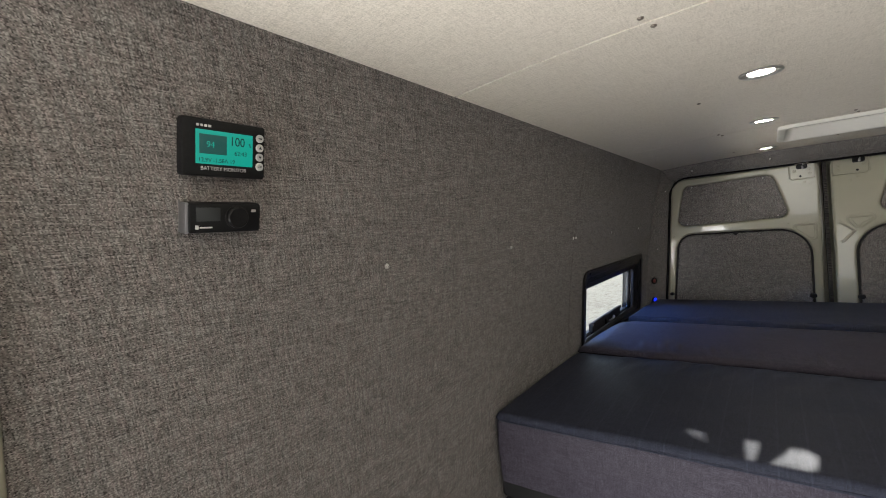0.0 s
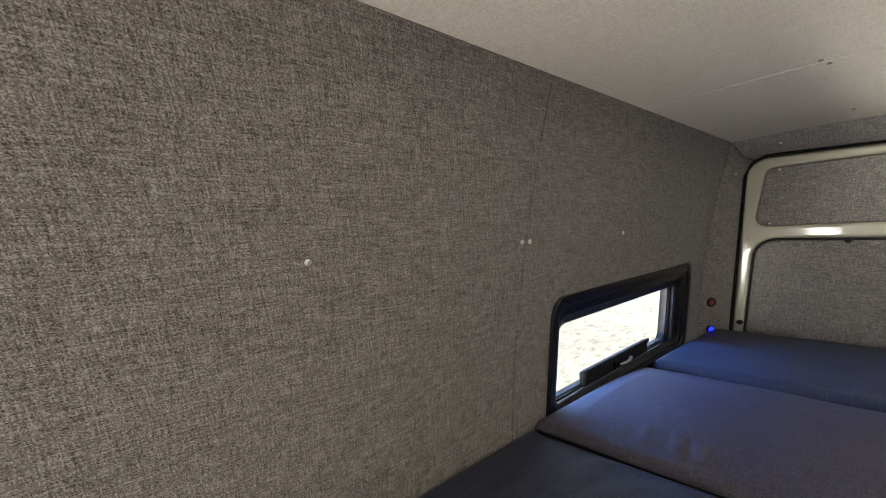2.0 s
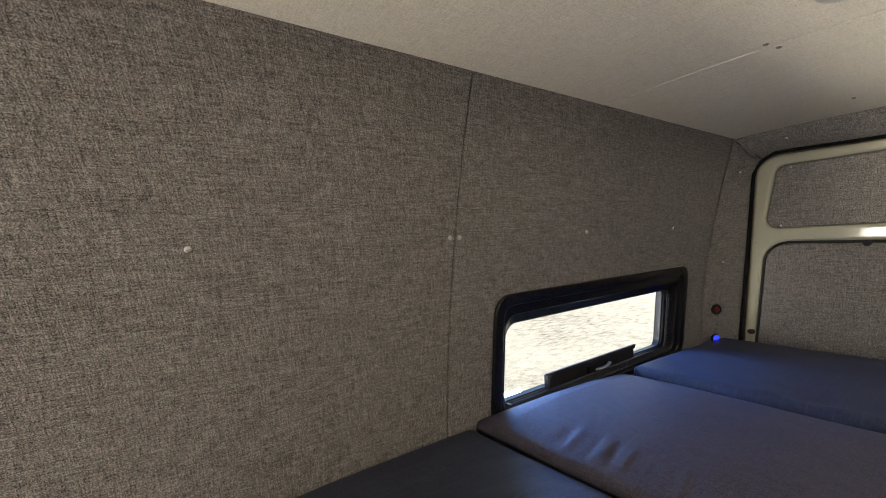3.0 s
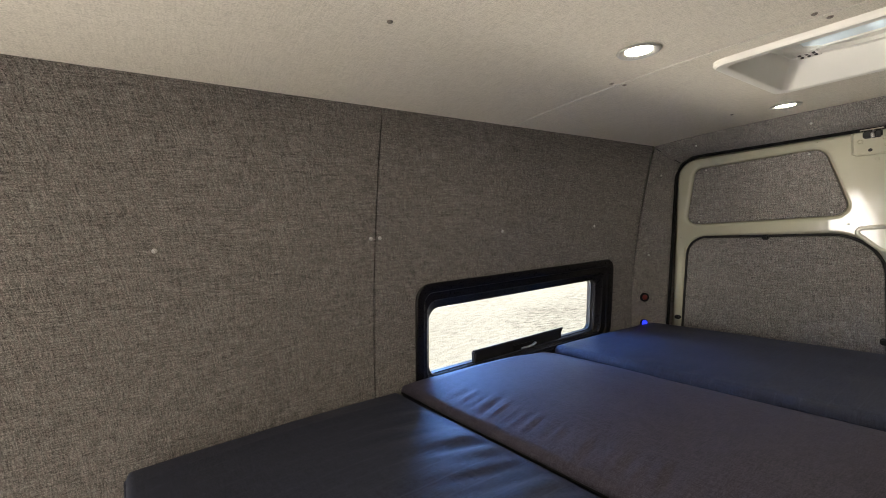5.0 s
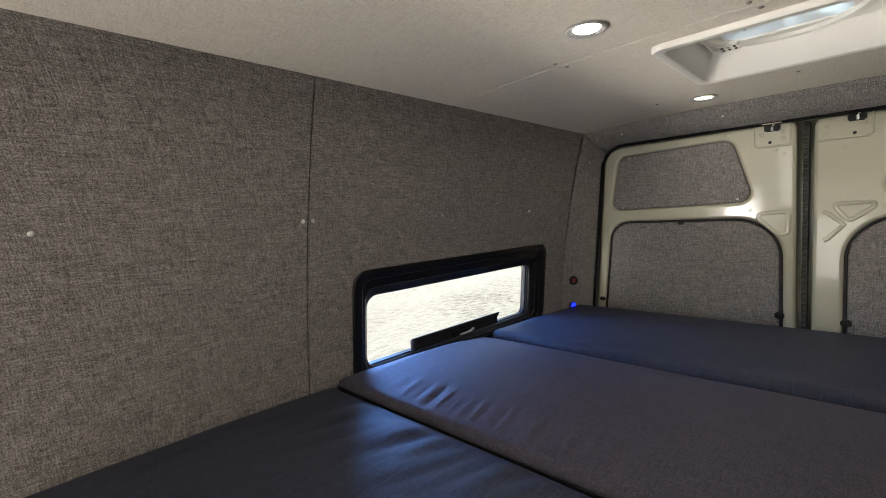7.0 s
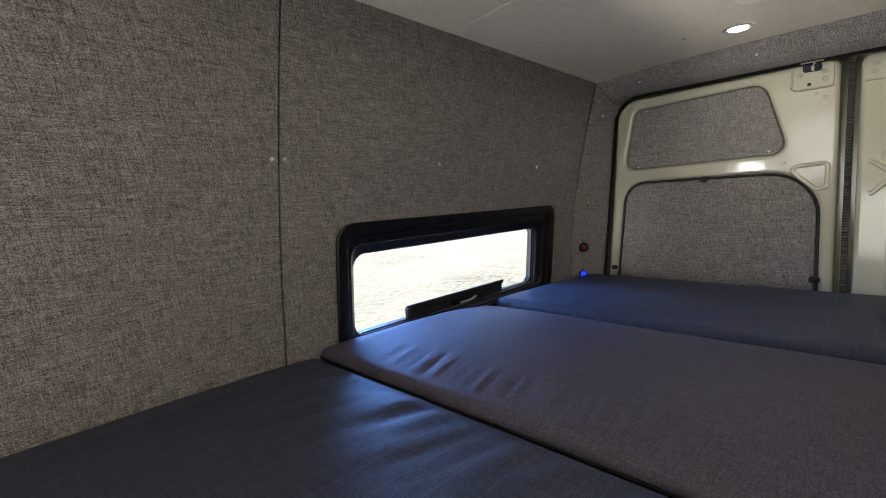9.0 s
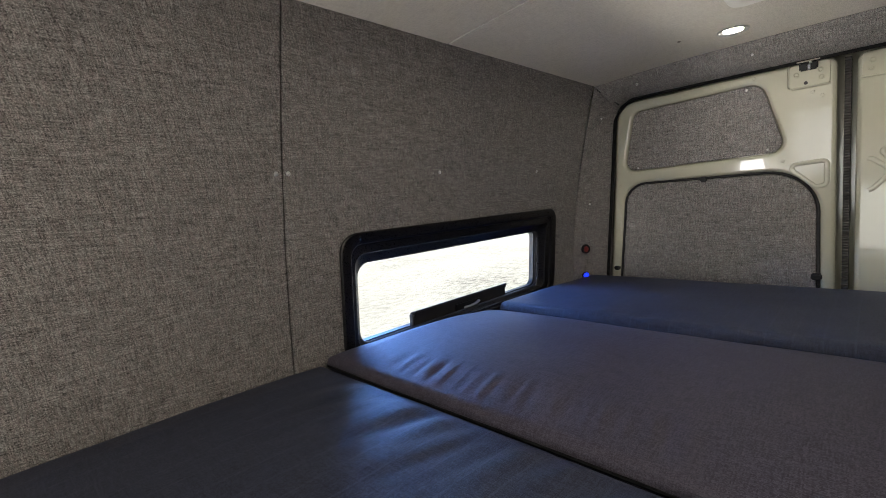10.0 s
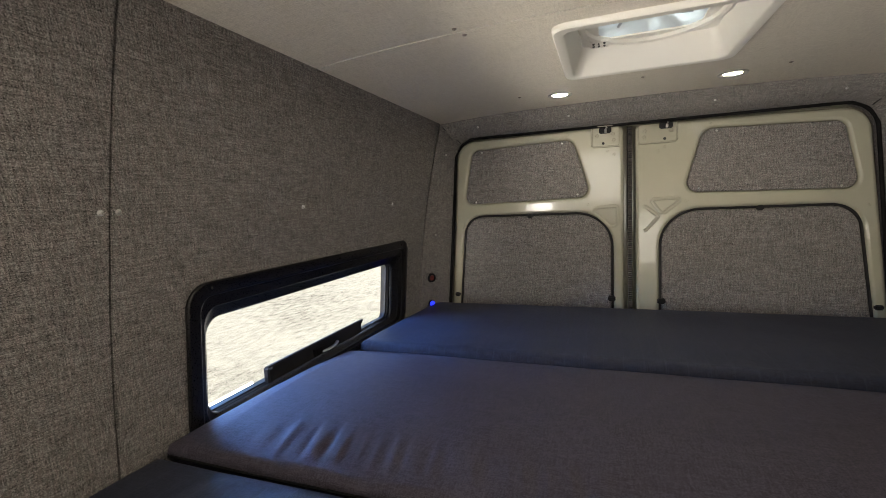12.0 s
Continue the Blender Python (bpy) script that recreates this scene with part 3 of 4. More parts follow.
    tube(bm, [(fx + 0.002, DOOR_Y - 0.034, 1.778), (fx + 0.002, DOOR_Y - 0.038, 1.79), (fx + 0.006, DOOR_Y - 0.034, 1.80)], 0.005, 6)
    part("latch_hook", bm, STEEL, latch)
    for px, pz, r in ((x0 + 0.02, 1.768, 0.008), (x1 - 0.025, 1.772, 0.008), (x1 - 0.022, 1.748, 0.008)):
        bm = bmesh.new()
        xx = f([(px, pz)])[0][0]
        disc_profile(bm, [(r, 0), (r, 0.002), (r * 0.7, 0.0035), (r * 0.6, 0.0015), (0.0005, 0.0015)], Matrix.Translation((xx, DOOR_Y - 0.0195, pz)) @ pose(0, 0, 0, 90), 16)
        part("bolt", bm, PAINT, latch)
    bm = bmesh.new()
    xx = f([(x0 + 0.045, 0)])[0][0]
    disc_profile(bm, [(0.0055, 0), (0.0055, 0.0015), (0.0005, 0.0015)], Matrix.Translation((xx, DOOR_Y - 0.0195, 1.737)) @ pose(0, 0, 0, 90), 14)
    part("hole", bm, RUBBER, latch, "dark screw hole")
    hinge, swing = (0, 2.5) if left else (2 * MID, -2.5)
    door.matrix_basis = Matrix.Translation((hinge, DOOR_Y - 0.0103, 1.45)) @ pose(0, 0, 0, swing) @ Matrix.Translation((-hinge, -DOOR_Y, -1.45))
    return door


door_1 = rear_door(True)
door_2 = rear_door(False)
# ribbed black seal between the two doors
bm = bmesh.new()
zz = spread(0.1, 1.80, 0.0045)
rings = []
for i, z in enumerate(zz):
    yb = DOOR_Y - 0.006 - (0.004 if i % 2 else 0)
    rings.append([(0.8225, 3.60, z), (0.8225, yb, z), (0.8385, yb, z), (0.8385, 3.60, z)])
loft(bm, rings, True, True, True)
part("ribbed_seal", bm, SEAL_GREY, door_2, "ribbed dark rubber seal strip")

# ---- bunk window ----
window_1 = thing("window_1", "low black-framed sliding bunk window beside the bed", "window", kind="structure")


def frame_ring(y0, y1, z0, z1, r, d):
    return [(wall_x(pz) + d, py, pz) for py, pz in rect(y0, y1, z0, z1, r, 8)]


bm = loft(bmesh.new(), [frame_ring(*c) for c in (
    (2.146, 3.162, 1.040, 1.381, 0.050, 0.001), (2.1462, 3.1618, 1.0405, 1.3808, 0.050, 0.006), (2.149, 3.159, 1.043, 1.378, 0.048, 0.009),
    (2.172, 3.128, 1.056, 1.354, 0.036, 0.0095), (2.176, 3.124, 1.058, 1.352, 0.033, 0.008), (2.179, 3.120, 1.060, 1.350, 0.032, 0.003),
    (2.190, 3.098, 1.068, 1.326, 0.036, 0.000), (2.193, 3.094, 1.070, 1.322, 0.036, -0.006), (2.204, 3.074, 1.078, 1.302, 0.036, -0.012), (2.208, 3.070, 1.081, 1.298, 0.036, -0.016), (2.210, 3.068, 1.082, 1.296, 0.034, -0.022),
    (2.208, 3.074, 1.066, 1.298, 0.034, -0.026), (2.190, 3.118, 1.060, 1.306, 0.033, -0.044), (2.190, 3.120, 1.060, 1.308, 0.033, -0.090))])
part("window_frame", bm, FRAME_BLACK, window_1, "black plastic inner trim frame")
bm = loft(bmesh.new(), [frame_ring(*c) for c in ((2.191, 3.119, 1.061, 1.307, 0.032, -0.050), (2.196, 3.112, 1.066, 1.303, 0.031, -0.047), (2.201, 3.104, 1.070, 1.299, 0.030, -0.048), (2.203, 3.100, 1.072, 1.297, 0.030, -0.053), (2.208, 3.094, 1.075, 1.294, 0.029, -0.054), (2.209, 3.093, 1.076, 1.293, 0.028, -0.072))])
part("sash", bm, SASH_GREY, window_1, "thin dark sliding sash")
bm = bmesh.new()
rows = [[(wall_x(pz) - 0.063, py, pz) for py, pz in rect(2.2095, 3.0925, 1.0765, 1.2925, 0.027, 6)]]
loft(bm, rows, True, True)
pane = part("pane", thicken(bm, 0.004, (-1, 0, 0)), GLASS, window_1, "clear glass pane")
pane.visible_shadow = False
bm = bmesh.new()
box(bm, -0.112, -0.092, 2.416, 2.884, 1.064, 1.112, 0.004)
box(bm, -0.100, -0.084, 2.420, 2.880, 1.106, 1.117, 0.002)
rail = part("pull_rail", bm, GREY_PLASTIC, window_1, "black pull rail on the sliding pane")
bm = bmesh.new()
box(bm, -0.094, -0.086, 2.41, 2.886, 1.113, 1.119, 0.001)
part("rail_edge", bm, GREY_PLASTIC, rail)
bm = bmesh.new()
tube(bm, [(-0.088, 2.640, 1.082), (-0.078, 2.660, 1.084), (-0.074, 2.690, 1.088), (-0.080, 2.712, 1.092)], 0.006, 8, False, 0.6)
part("latch", bm, ALUMINIUM, rail, "small silver latch")
bm = bmesh.new()
box(bm, -0.092, -0.085, 2.60, 2.73, 1.070, 1.102, 0.003)
part("latch_base", bm, BLACK_PLASTIC, rail)
bm = bmesh.new()
for py, pz in ((2.20, 1.368), (2.66, 1.368), (3.09, 1.366)):
    dome_screw(bm, (wall_x(pz) + 0.012, py, pz), (1, 0, -0.1), 0.004)
part("frame_screws", bm, BLACK_PLASTIC, window_1)

# ---- wall and ceiling screws ----


def screw(place, normal, radius, label, mat=STEEL):
    bm = bmesh.new()
    dome_screw(bm, (0, 0, 0), normal, radius)
    ob = finish("screw", bm, mat)
    ob.location = place
    tagged(ob, label, "screw", "lining screws")
    return ob


for py in (1.009, 1.508, 1.9955, 2.0225, 2.485, 2.997):
    screw((0.001, py, 1.525), (1, 0, -0.18), 0.0054, "small bright dome screw in the grey cloth wall")
for px, py in ((0.442, 1.145), (0.452, 1.19), (0.443, 1.825), (0.439, 2.453), (0.449, 2.494), (0.833, 2.452), (0.845, 2.494), (1.24, 2.453), (1.25, 2.494), (0.452, 3.137), (0.846, 3.09), (1.240, 3.125)):
    screw((px, py, roof_z(px)), (0, 0, -1), 0.0052, "small dark screw in the beige headliner", DARK_STEEL)
for px, py, pz in ((0.232, 3.376, 1.8315), (0.60, 3.394, 1.8415), (1.104, 3.394, 1.8415), (1.472, 3.376, 1.8315), (0.082, 3.384, 1.73), (0.020, 3.372, 1.381), (1.622, 3.384, 1.73)):
    screw((px, py, pz), (0, -1, -0.4) if pz > 1.8 else (0.8, -0.6, 0), 0.0045, "small bright screw in the cloth trim")

# ---- outlets on the rear post ----
outlet = thing("power_outlet", "round dark red twelve volt outlet in the post", "outlet")
m = Matrix.Translation((-0.014, 3.386, 1.184)) @ Vector((0.86, -0.5, 0)).to_track_quat("Z", "Y").to_matrix().to_4x4()
part("bezel", disc_profile(bmesh.new(), [(0.021, -0.004), (0.021, 0.003), (0.019, 0.006), (0.014, 0.006), (0.013, 0.001), (0.0005, 0.001)], m), BLACK_PLASTIC, outlet)
part("cap", disc_profile(bmesh.new(), [(0.012, 0.001), (0.012, 0.004), (0.008, 0.006), (0.0005, 0.006)], m), RED_LENS, outlet, "dark red cap")
usb = thing("usb_outlet", "round outlet with a blue light ring above the bed", "outlet")
m = Matrix.Translation((-0.018, 3.380, 1.066)) @ Vector((0.86, -0.5, 0)).to_track_quat("Z", "Y").to_matrix().to_4x4()
part("bezel", disc_profile(bmesh.new(), [(0.016, -0.004), (0.016, 0.003), (0.013, 0.005), (0.0005, 0.005)], m), BLACK_PLASTIC, usb)
part("light_ring", disc_profile(bmesh.new(), [(0.0125, 0.0045), (0.0125, 0.007), (0.0005, 0.007)], m), BLUE_GLOW, usb, "glowing blue disc")

# ---- downlights ----


def downlight():
    lamp = thing("ceiling_light", "round recessed LED downlight, lit, in the headliner", "ceiling light", "ceiling lights")
    part("bezel", disc_profile(bmesh.new(), [(0.026, 0.0005), (0.0420, 0.0), (0.0420, -0.002), (0.0400, -0.004), (0.037, -0.0045), (0.027, -0.0002), (0.026, 0.0005)], Matrix.Identity(4), 36), BEZEL, lamp, "satin nickel bezel")
    part("diffuser", disc_profile(bmesh.new(), [(0.0255, 0.001), (0.0255, -0.0005), (0.018, -0.0015), (0.0005, -0.0018)], Matrix.Identity(4), 32), LAMP_GLOW, lamp, "glowing white diffuser")
    return lamp


first_lamp = downlight()
for i, (px, py) in enumerate(LAMPS):
    at = Matrix.Translation((px, py, roof_z(px) - 0.001))
    if i:
        copy_thing(first_lamp, at)
    else:
        first_lamp.matrix_basis = at

# ---- roof fan ----
fan = thing("roof_fan", "white plastic roof vent fan with a smoked lid", "roof fan")
fx0, fx1, fy0, fy1 = FAN


def fan_ring(inset, z, r):
    return [(px, py, z) for px, py in rect(fx0 + inset, fx1 - inset, fy0 + inset, fy1 - inset, r, 8)]


fz = 1.882
part("garnish", loft(bmesh.new(), [fan_ring(0.0, fz, 0.035), fan_ring(0.0, fz - 0.008, 0.035), fan_ring(0.004, fz - 0.013, 0.033), fan_ring(0.022, fz - 0.013, 0.028), fan_ring(0.026, fz - 0.010, 0.026), fan_ring(0.048, fz + 0.0540, 0.02), fan_ring(0.050, fz + 0.0620, 0.02)]), WHITE_PLASTIC, fan, "white plastic ceiling garnish")
cx, cy = (fx0 + fx1) / 2, (fy0 + fy1) / 2
R = 0.163
square = [(px, py) for px, py in rect(fx0 + 0.05, fx1 - 0.05, fy0 + 0.05, fy1 - 0.05, 0.02, 8)]
k = len(square)
circle = [(cx + R * math.cos(math.atan2(py - cy, px - cx)), cy + R * math.sin(math.atan2(py - cy, px - cx))) for px, py in square]
part("throat_plate", loft(bmesh.new(), [[(px, py, fz + 0.0600) for px, py in square], [(px, py, fz + 0.0600) for px, py in circle], [(px, py, fz + 0.0860) for px, py in circle]]), WHITE_PLASTIC, fan)
ring = [(cx + R * math.cos(2 * math.pi * j / 48), cy + R * math.sin(2 * math.pi * j / 48), fz + 0.0590) for j in range(48)]
part("throat_ring", tube(bmesh.new(), ring, 0.011, 8, True), WHITE_PLASTIC, fan)
part("screen", disc_profile(bmesh.new(), [(R, fz + 0.0645), (R, fz + 0.0660), (0.0005, fz + 0.0660)], Matrix.Translation((cx, cy, 0)), 48), SCREEN, fan, "pale blue-grey translucent screen").visible_shadow = False
part("screen_bar", tube(bmesh.new(), [(cx - 0.06, cy - 0.02, fz + 0.0635), (cx + 0.09, cy + 0.03, fz + 0.0635)], 0.0022, 6), BLADE, fan)
part("screen_bar", tube(bmesh.new(), [(cx - 0.06, cy - 0.02, fz + 0.0635), (cx - 0.075, cy + 0.05, fz + 0.0635)], 0.004, 6), BLADE, fan)
hub = part("hub", disc_profile(bmesh.new(), [(0.035, 0.03), (0.035, 0.0), (0.03, -0.004), (0.0005, -0.005)], Matrix.Translation((cx, cy, fz + 0.0780)), 28), BLADE, fan)
for j in range(9):
    a = 2 * math.pi * j / 9 + 0.22
    rings = []
    for s in range(7):
        rr = 0.034 + (R - 0.042) * s / 6
        wdt = 0.018 + 0.034 * s / 6
        row = []
        for side, lift in ((-1, -0.012), (0, 0.002), (1, 0.012)):
            aa = a + side * wdt / rr * 0.52 + 0.25 * s / 6
            row.append((cx + rr * math.cos(aa), cy + rr * math.sin(aa), fz + 0.0890 + lift))
        rings.append(row)
    part("blade", thicken(loft(bmesh.new(), rings, closed=False), 0.002, (0, 0, 1)), BLADE, fan)
part("lid", disc_profile(bmesh.new(), [(0.21, fz + 0.135), (0.21, fz + 0.15), (0.19, fz + 0.17), (0.12, fz + 0.185), (0.0005, fz + 0.19)], Matrix.Translation((cx, cy, 0)), 40), FAN_GLASS, fan, "smoked translucent lid").visible_shadow = False
bm = bmesh.new()
box(bm, fx0 + 0.07, fx0 + 0.12, fy0 + 0.315, fy0 + 0.372, fz + 0.0500, fz + 0.0595, 0.003)
control = part("control_pad", bm, WHITE_PLASTIC, fan)
for j in range(6):
    bm = bmesh.new()
    px, py = fx0 + 0.078 + 0.014 * (j % 3), fy0 + 0.325 + 0.022 * (j // 3)
    box(bm, px, px + 0.006, py, py + 0.010, fz + 0.0475, fz + 0.0510, 0.001)
    part("button", bm, SEAL_GREY, control)

# ---- battery monitor and heater control ----
# local x runs along the wall, y up, z out of it
WALL_TURN = Matrix(((0, 0.195, 0.981, 0), (1, 0, 0, 0), (0, 0.981, -0.195, 0), (0, 0, 0, 1)))


def on_wall(y, z):
    return Matrix.Translation((wall_x(z), y, z)) @ WALL_TURN


def slab(x0, x1, y0, y1, z0, z1, r, bevel):
    rings = [[(px, py, zz) for px, py in rect(x0 + g, x1 - g, y0 + g, y1 - g, max(r - g, 0.0003), 5)] for g, zz in ((0, z0), (0, z1 - bevel), (bevel * 0.3, z1 - bevel * 0.3), (bevel, z1))]
    return loft(bmesh.new(), rings, True, True, True)


monitor = thing("battery_monitor", "black wall-mounted battery monitor with a lit teal screen", "battery monitor")
part("case", slab(-0.052, 0.052, -0.034, 0.034, -0.002, 0.013, 0.004, 0.003), BLACK_PLASTIC, monitor)
screen_1 = part("screen", slab(-0.037, 0.034, -0.019, 0.021, 0.012, 0.0136, 0.001, 0.0003), LCD, monitor, "lit teal display")
part("battery_box", slab(-0.033, 0.0, -0.007, 0.016, 0.0134, 0.0140, 0.0006, 0.0002), LCD_DARK, screen_1)
text_mesh("digits", "100", 0.0155, INK, Matrix.Translation((0.0035, 0.0055, 0.0137)) @ Matrix.Diagonal((0.85, 1, 1, 1)), screen_1)
text_mesh("percent", "%", 0.006, INK, Matrix.Translation((0.028, 0.006, 0.0137)), screen_1)
text_mesh("clock", "62:43", 0.0075, INK, Matrix.Translation((0.0095, -0.006, 0.0137)), screen_1)
text_mesh("box_digits", "94", 0.010, LCD, Matrix.Translation((-0.025, 0.001, 0.0141)), screen_1)
text_mesh("readings", "12.9V -1.58A 19", 0.0068, INK, Matrix.Translation((-0.0345, -0.0165, 0.0137)), screen_1)
text_mesh("print", "BATTERY MONITOR", 0.0063, PRINT, Matrix.Translation((-0.0315, -0.0262, 0.0131)), monitor)
for j in range(4):
    part("mark", slab(-0.036 + 0.0046 * j, -0.0328 + 0.0046 * j, 0.0242, 0.0272, 0.0128, 0.0132, 0.0004, 0.0001), PRINT, monitor)
for j, yy in enumerate((0.0185, 0.0065, -0.0055, -0.0175)):
    part("button", disc_profile(bmesh.new(), [(0.0052, 0.012), (0.0052, 0.0145), (0.0045, 0.0152), (0.0003, 0.0152)], Matrix.Translation((0.0435, yy, 0)), 20), BUTTON, monitor, "pale round button")
text_mesh("button_print", "OK", 0.0045, INK, Matrix.Translation((0.0435, -0.019, 0.0153)), monitor, "CENTER")
for yy, up in ((0.0065, 1), (-0.0055, -1)):
    bm = bmesh.new()
    bm.faces.new([bm.verts.new(p) for p in ((0.0413, yy - 0.0015 * up, 0.0154), (0.0457, yy - 0.0015 * up, 0.0154), (0.0435, yy + 0.002 * up, 0.0154))])
    part("arrow", bm, INK, monitor)
part("arrow", slab(0.0412, 0.0458, 0.0178, 0.0193, 0.0150, 0.0154, 0.0003, 0.0001), INK, monitor)
monitor.matrix_basis = on_wall(0.694, 1.704)

heater = thing("heater_control", "small black heater control with a round dial", "heater control")
part("case", slab(-0.046, 0.046, -0.0185, 0.0185, -0.002, 0.019, 0.004, 0.003), BLACK_PLASTIC, heater)
part("end_cap", slab(-0.0485, -0.0445, -0.0185, 0.0185, -0.002, 0.0175, 0.001, 0.001), ALUMINIUM, heater, "grey end cap")
part("display", slab(-0.037, -0.008, -0.004, 0.013, 0.0185, 0.0194, 0.001, 0.0003), GREY_LCD, heater, "unlit grey display")
part("dial", disc_profile(bmesh.new(), [(0.0135, 0.018), (0.0135, 0.0235), (0.012, 0.025), (0.0005, 0.0245)], Matrix.Translation((0.013, 0.0005, 0)), 32), BLACK_PLASTIC, heater, "round black dial")
part("dial_ring", disc_profile(bmesh.new(), [(0.0152, 0.0188), (0.0152, 0.0196), (0.0137, 0.0196), (0.0137, 0.0188)], Matrix.Translation((0.013, 0.0005, 0)), 32), RUBBER, heater)
part("button", slab(0.0325, 0.0385, 0.007, 0.0105, 0.0185, 0.0197, 0.0008, 0.0002), BUTTON, heater)
part("mark", slab(-0.038, -0.034, -0.0135, -0.0085, 0.0188, 0.0192, 0.0005, 0.0001), PRINT, heater)
part("mark", slab(-0.033, -0.018, -0.0125, -0.0105, 0.0188, 0.0192, 0.0004, 0.0001), PRINT, heater)
heater.matrix_basis = on_wall(0.692, 1.622)

# ---- bed platform and cushions ----
platform = thing("bed_platform", "raised black-edged bed platform across the van", "bed platform")
bm = bmesh.new()
box(bm, -0.052, 2 * MID + 0.052, 1.455, 3.47, 0.862, 0.883, 0.003)
part("board", bm, BOARD, platform)
for py in (1.447, 2.4, 3.43):
    bm = bmesh.new()
    box(bm, -0.05, 2 * MID + 0.05, py, py + 0.035, 0.835 if py < 2 else 0.822, 0.8825 if py < 2 else 0.861, 0.004)
    part("cross_rail", bm, BLACK_PLASTIC, platform, "black aluminium rail")
for px in (-0.045, 2 * MID + 0.01):
    for py in (1.447, 3.43):
        bm = bmesh.new()
        box(bm, px, px + 0.035, py + 0.002, py + 0.033, 0.0, 0.83, 0.003)
        part("leg", bm, BLACK_PLASTIC, platform)


def cushion(name, mat, label, x0, x1, y0, y1, zb, zt, crown, tilt, r, folds, seed, recess=False, band=None):
    """A foam cushion in a sewn cover: rounded rim, soft crown, and folds pulled from its long seams."""
    cover = thing(name, label, "cushion", "bed cushions")
    rc = 0.05 if r > 0.02 else 0.018
    nx, ny = 340, 90
    bm = bmesh.new()
    rng = random.Random(seed)
    phase = [rng.uniform(0, 6.28) for _ in range(6)]

    def plan(u, v):
        """Unit square to a plan with rounded corners and a slightly bowed front."""
        px, py = x0 + (x1 - x0) * u, y0 + (y1 - y0) * v
        ex, ey = min(px - x0, x1 - px), min(py - y0, y1 - py)
        if ex < rc:
            t = 1 - ex / rc
            pull = rc * (1 - math.sqrt(max(0.0, 1 - t * t))) * 0.75
            mid_y = (y0 + y1) / 2
            py += pull * (mid_y - py) / (mid_y - y0)
        return px, py

    def height(px, py, u, v):
        d = min((px - x0), (x1 - px), (py - y0), (y1 - py))
        du, dv = min(u, 1 - u) * (x1 - x0), min(v, 1 - v) * (y1 - y0)
        d = max(0.0, min(du, dv))
        edge = r - math.sqrt(max(0.0, r * r - max(0.0, r - d) ** 2))
        z = zt + tilt * v - edge + crown * (1 - (2 * v - 1) ** 2) ** 0.8 * min(1.0, du / 0.08) ** 0.6
        for side, xa, xb, amp, centre, reach, rate, lean in folds:
            dist = (v if side < 0 else 1 - v) * (y1 - y0)
            along = max(0.0, min(1.0, (px - xa) / 0.12)) * max(0.0, min(1.0, (xb - px) / 0.12))
            if along <= 0:
                continue
            skew = px + lean * dist
            wave = noise.noise(Vector((skew * rate + phase[0], dist * 3.0, seed))) * 1.3 + 0.6 * noise.noise(Vector((skew * rate * 2.1 + phase[1], dist * 4.0, seed + 5)))
            z += amp * along * wave * math.exp(-((dist - centre) / reach) ** 2) * min(1.0, max(0.0, dist - 0.008) / 0.03)
        z += 0.0022 * noise.noise(Vector((px * 5, py * 7, seed * 1.7)))
        return z

    top = []
    us = np.concatenate([np.linspace(0, 0.03, 8)[:-1], np.linspace(0.03, 0.97, nx), np.linspace(0.97, 1, 8)[1:]])
    vs = np.concatenate([np.linspace(0, 0.06, 9)[:-1], np.linspace(0.06, 0.94, ny), np.linspace(0.94, 1, 9)[1:]])
    for u in us:
        row = []
        for v in vs:
            px, py = plan(u, v)
            row.append(bm.verts.new((px, py, height(px, py, u, v))))
        top.append(row)
    for i in range(len(us) - 1):
        for j in range(len(vs) - 1):
            bm.faces.new((top[i][j], top[i + 1][j], top[i + 1][j + 1], top[i][j + 1]))
    border = [top[i][0] for i in range(len(us))] + [top[-1][j] for j in range(1, len(vs))] + [top[i][-1] for i in range(len(us) - 2, -1, -1)] + [top[0][j] for j in range(len(vs) - 2, 0, -1)]
    rows = [border]
    for s, out in ((0.05, -0.004), (0.12, -0.008 if recess else 0.0), (0.5, -0.008 if recess else 0.001), (0.88, -0.004), (1.0, -0.006)):
        row = []
        for b in border:
            c = Vector((b.co.x - (x0 + x1) / 2, b.co.y - (y0 + y1) / 2))
            dx = out * (1 if c.x > 0 else -1) * (1 if min(b.co.x - x0, x1 - b.co.x) < 0.002 else 0)
            dy = out * (1 if c.y > 0 else -1)
            row.append(bm.verts.new((b.co.x + dx, b.co.y + dy, b.co.z + (zb - b.co.z) * s)))
        rows.append(row)
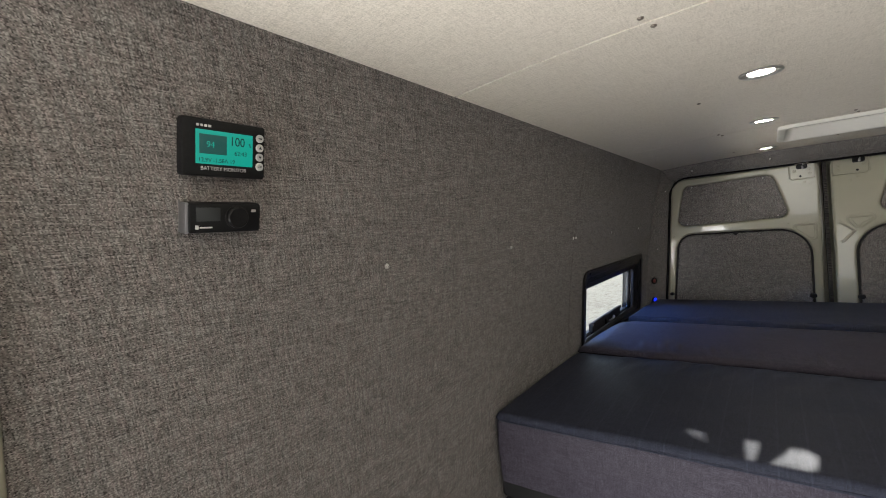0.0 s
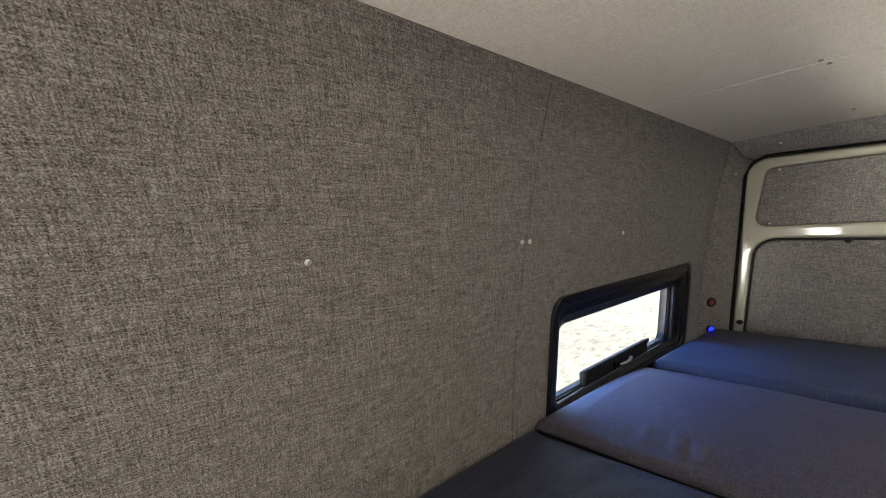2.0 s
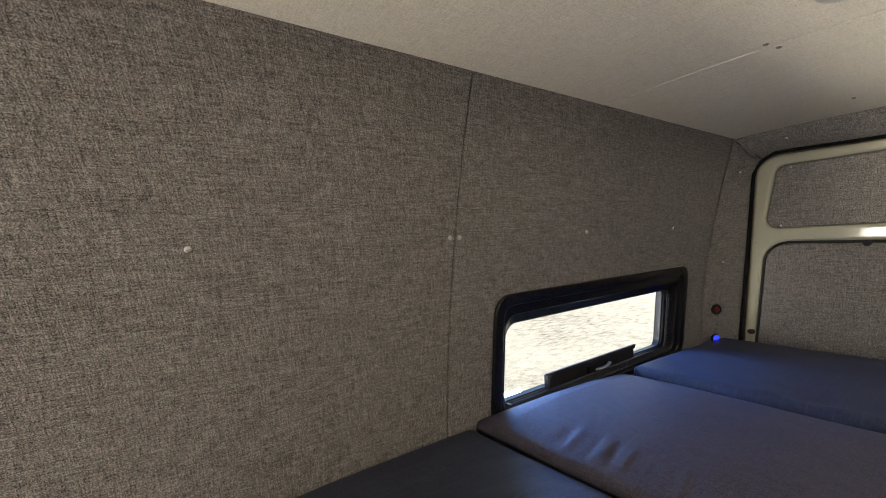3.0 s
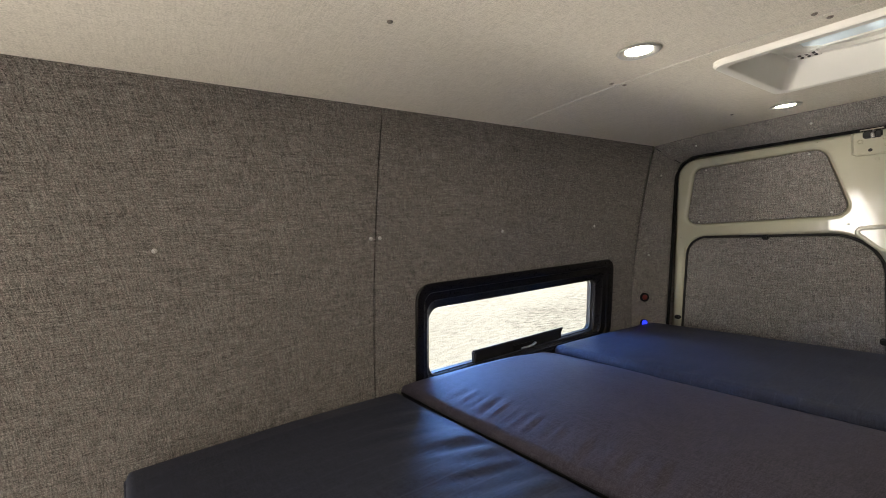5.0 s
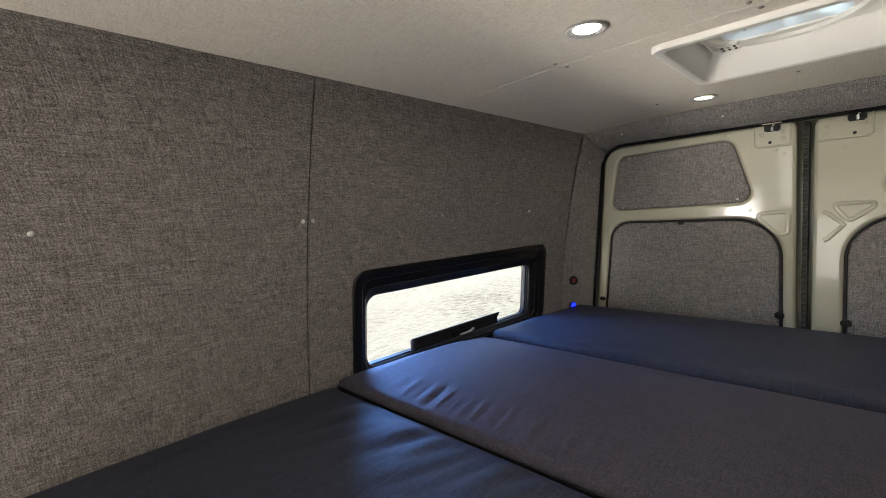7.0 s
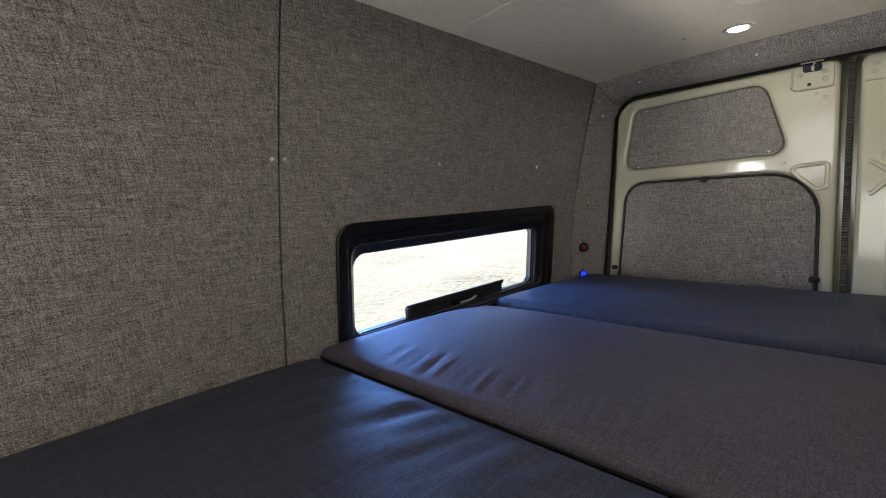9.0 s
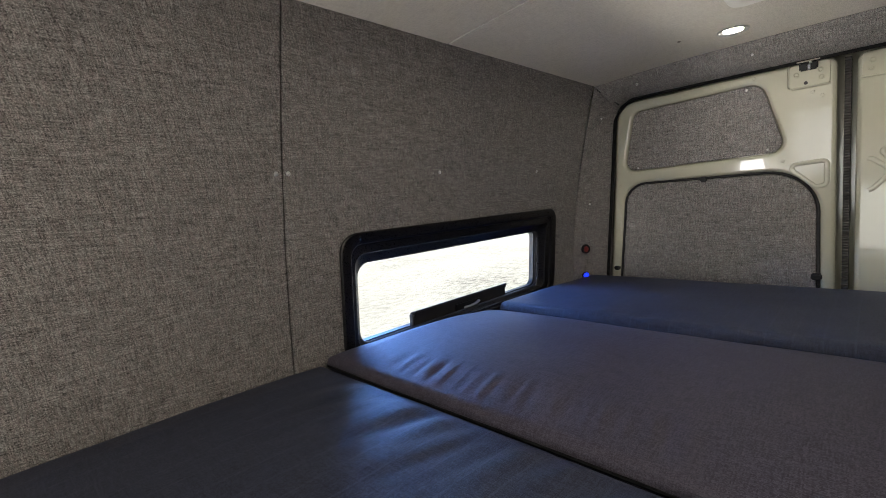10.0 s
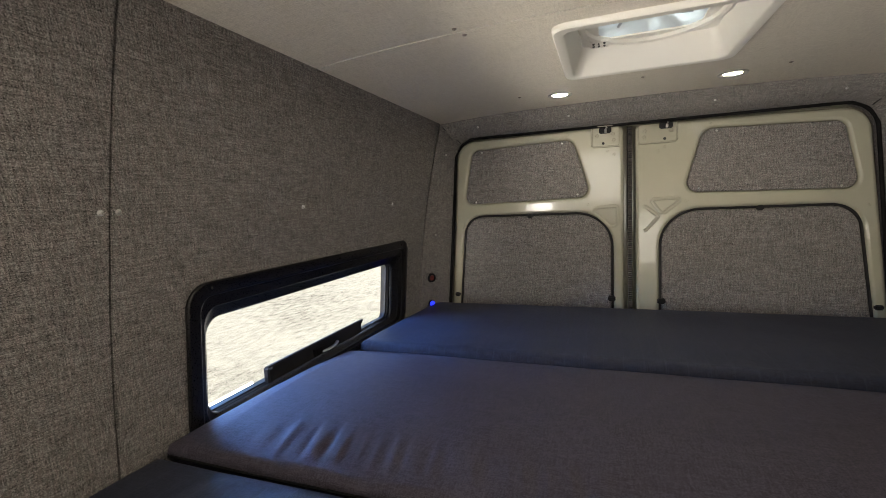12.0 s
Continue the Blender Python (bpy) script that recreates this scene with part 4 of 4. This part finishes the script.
    # band gives the sides another colour than the top
    if band:
        side = loft(bmesh.new(), [[tuple(q.co) for q in row] for row in rows], True, False, True)
        bmesh.ops.delete(bm, geom=[q for row in rows[1:] for q in row], context="VERTS")
        part("side_band", side, band, cover, "side band in the charcoal colour", 60)
    else:
        for r0, r1 in zip(rows, rows[1:]):
            for i in range(len(r0)):
                bm.faces.new((r0[i], r0[(i + 1) % len(r0)], r1[(i + 1) % len(r0)], r1[i]))
        bm.faces.new(rows[-1])
    seam = [(b.co.x, b.co.y, b.co.z - 0.001) for b in border[::2]]
    part("cover", bm, mat, cover, "", 60)
    # recessed cushions get black piping that stands for the shadow between them
    part("piping", tube(bmesh.new(), seam, 0.0028, 6, True), SEAM_SHADE if recess else mat, cover, "thin sewn edge piping, blackened where it stands for gap shade")
    return cover


X0, X1 = -0.05, 2 * MID + 0.05
cushion("bed_cushion", SEAT_BLUE, "dark navy bed cushion with a boxed front edge", X0, X1, 1.430, 2.079, 0.884, 1.076, 0.014, 0.0, 0.016, [(1, 0.05, 0.95, 0.0075, 0.04, 0.14, 13, 0.2)], 3, False, SEAT_PLUM)
cushion("bed_cushion", SEAT_PLUM, "dark charcoal bed cushion, softly crowned, beside the window", X0, X1, 2.0855, 2.734, 0.884, 1.089, 0.034, -0.028, 0.018, [(-1, 0.08, 0.80, 0.0042, 0.075, 0.042, 42, 0.2)], 8, True)
cushion("bed_cushion", SEAT_BLUE, "dark navy bed cushion against the rear doors", X0 + 0.02, X1 - 0.02, 2.736, 3.462, 0.884, 1.086, 0.008, -0.028, 0.030, [(-1, 0.2, 1.2, 0.004, 0.03, 0.05, 9, 0.0)], 13, True)

# ---- outside ----
ground = bmesh.new()
gs = [-400, -120, -40, -12, -4, 0, 4, 12, 40, 120, 400]
rows = [[ground.verts.new((px, py, -0.62)) for py in gs] for px in gs]
for i in range(len(gs) - 1):
    for j in range(len(gs) - 1):
        ground.faces.new((rows[i][j], rows[i + 1][j], rows[i + 1][j + 1], rows[i][j + 1]))
ground = finish("ground", ground, GROUND_MAT)
tagged(ground, "pale sunlit dry dirt with tyre tracks", "ground", kind="structure")
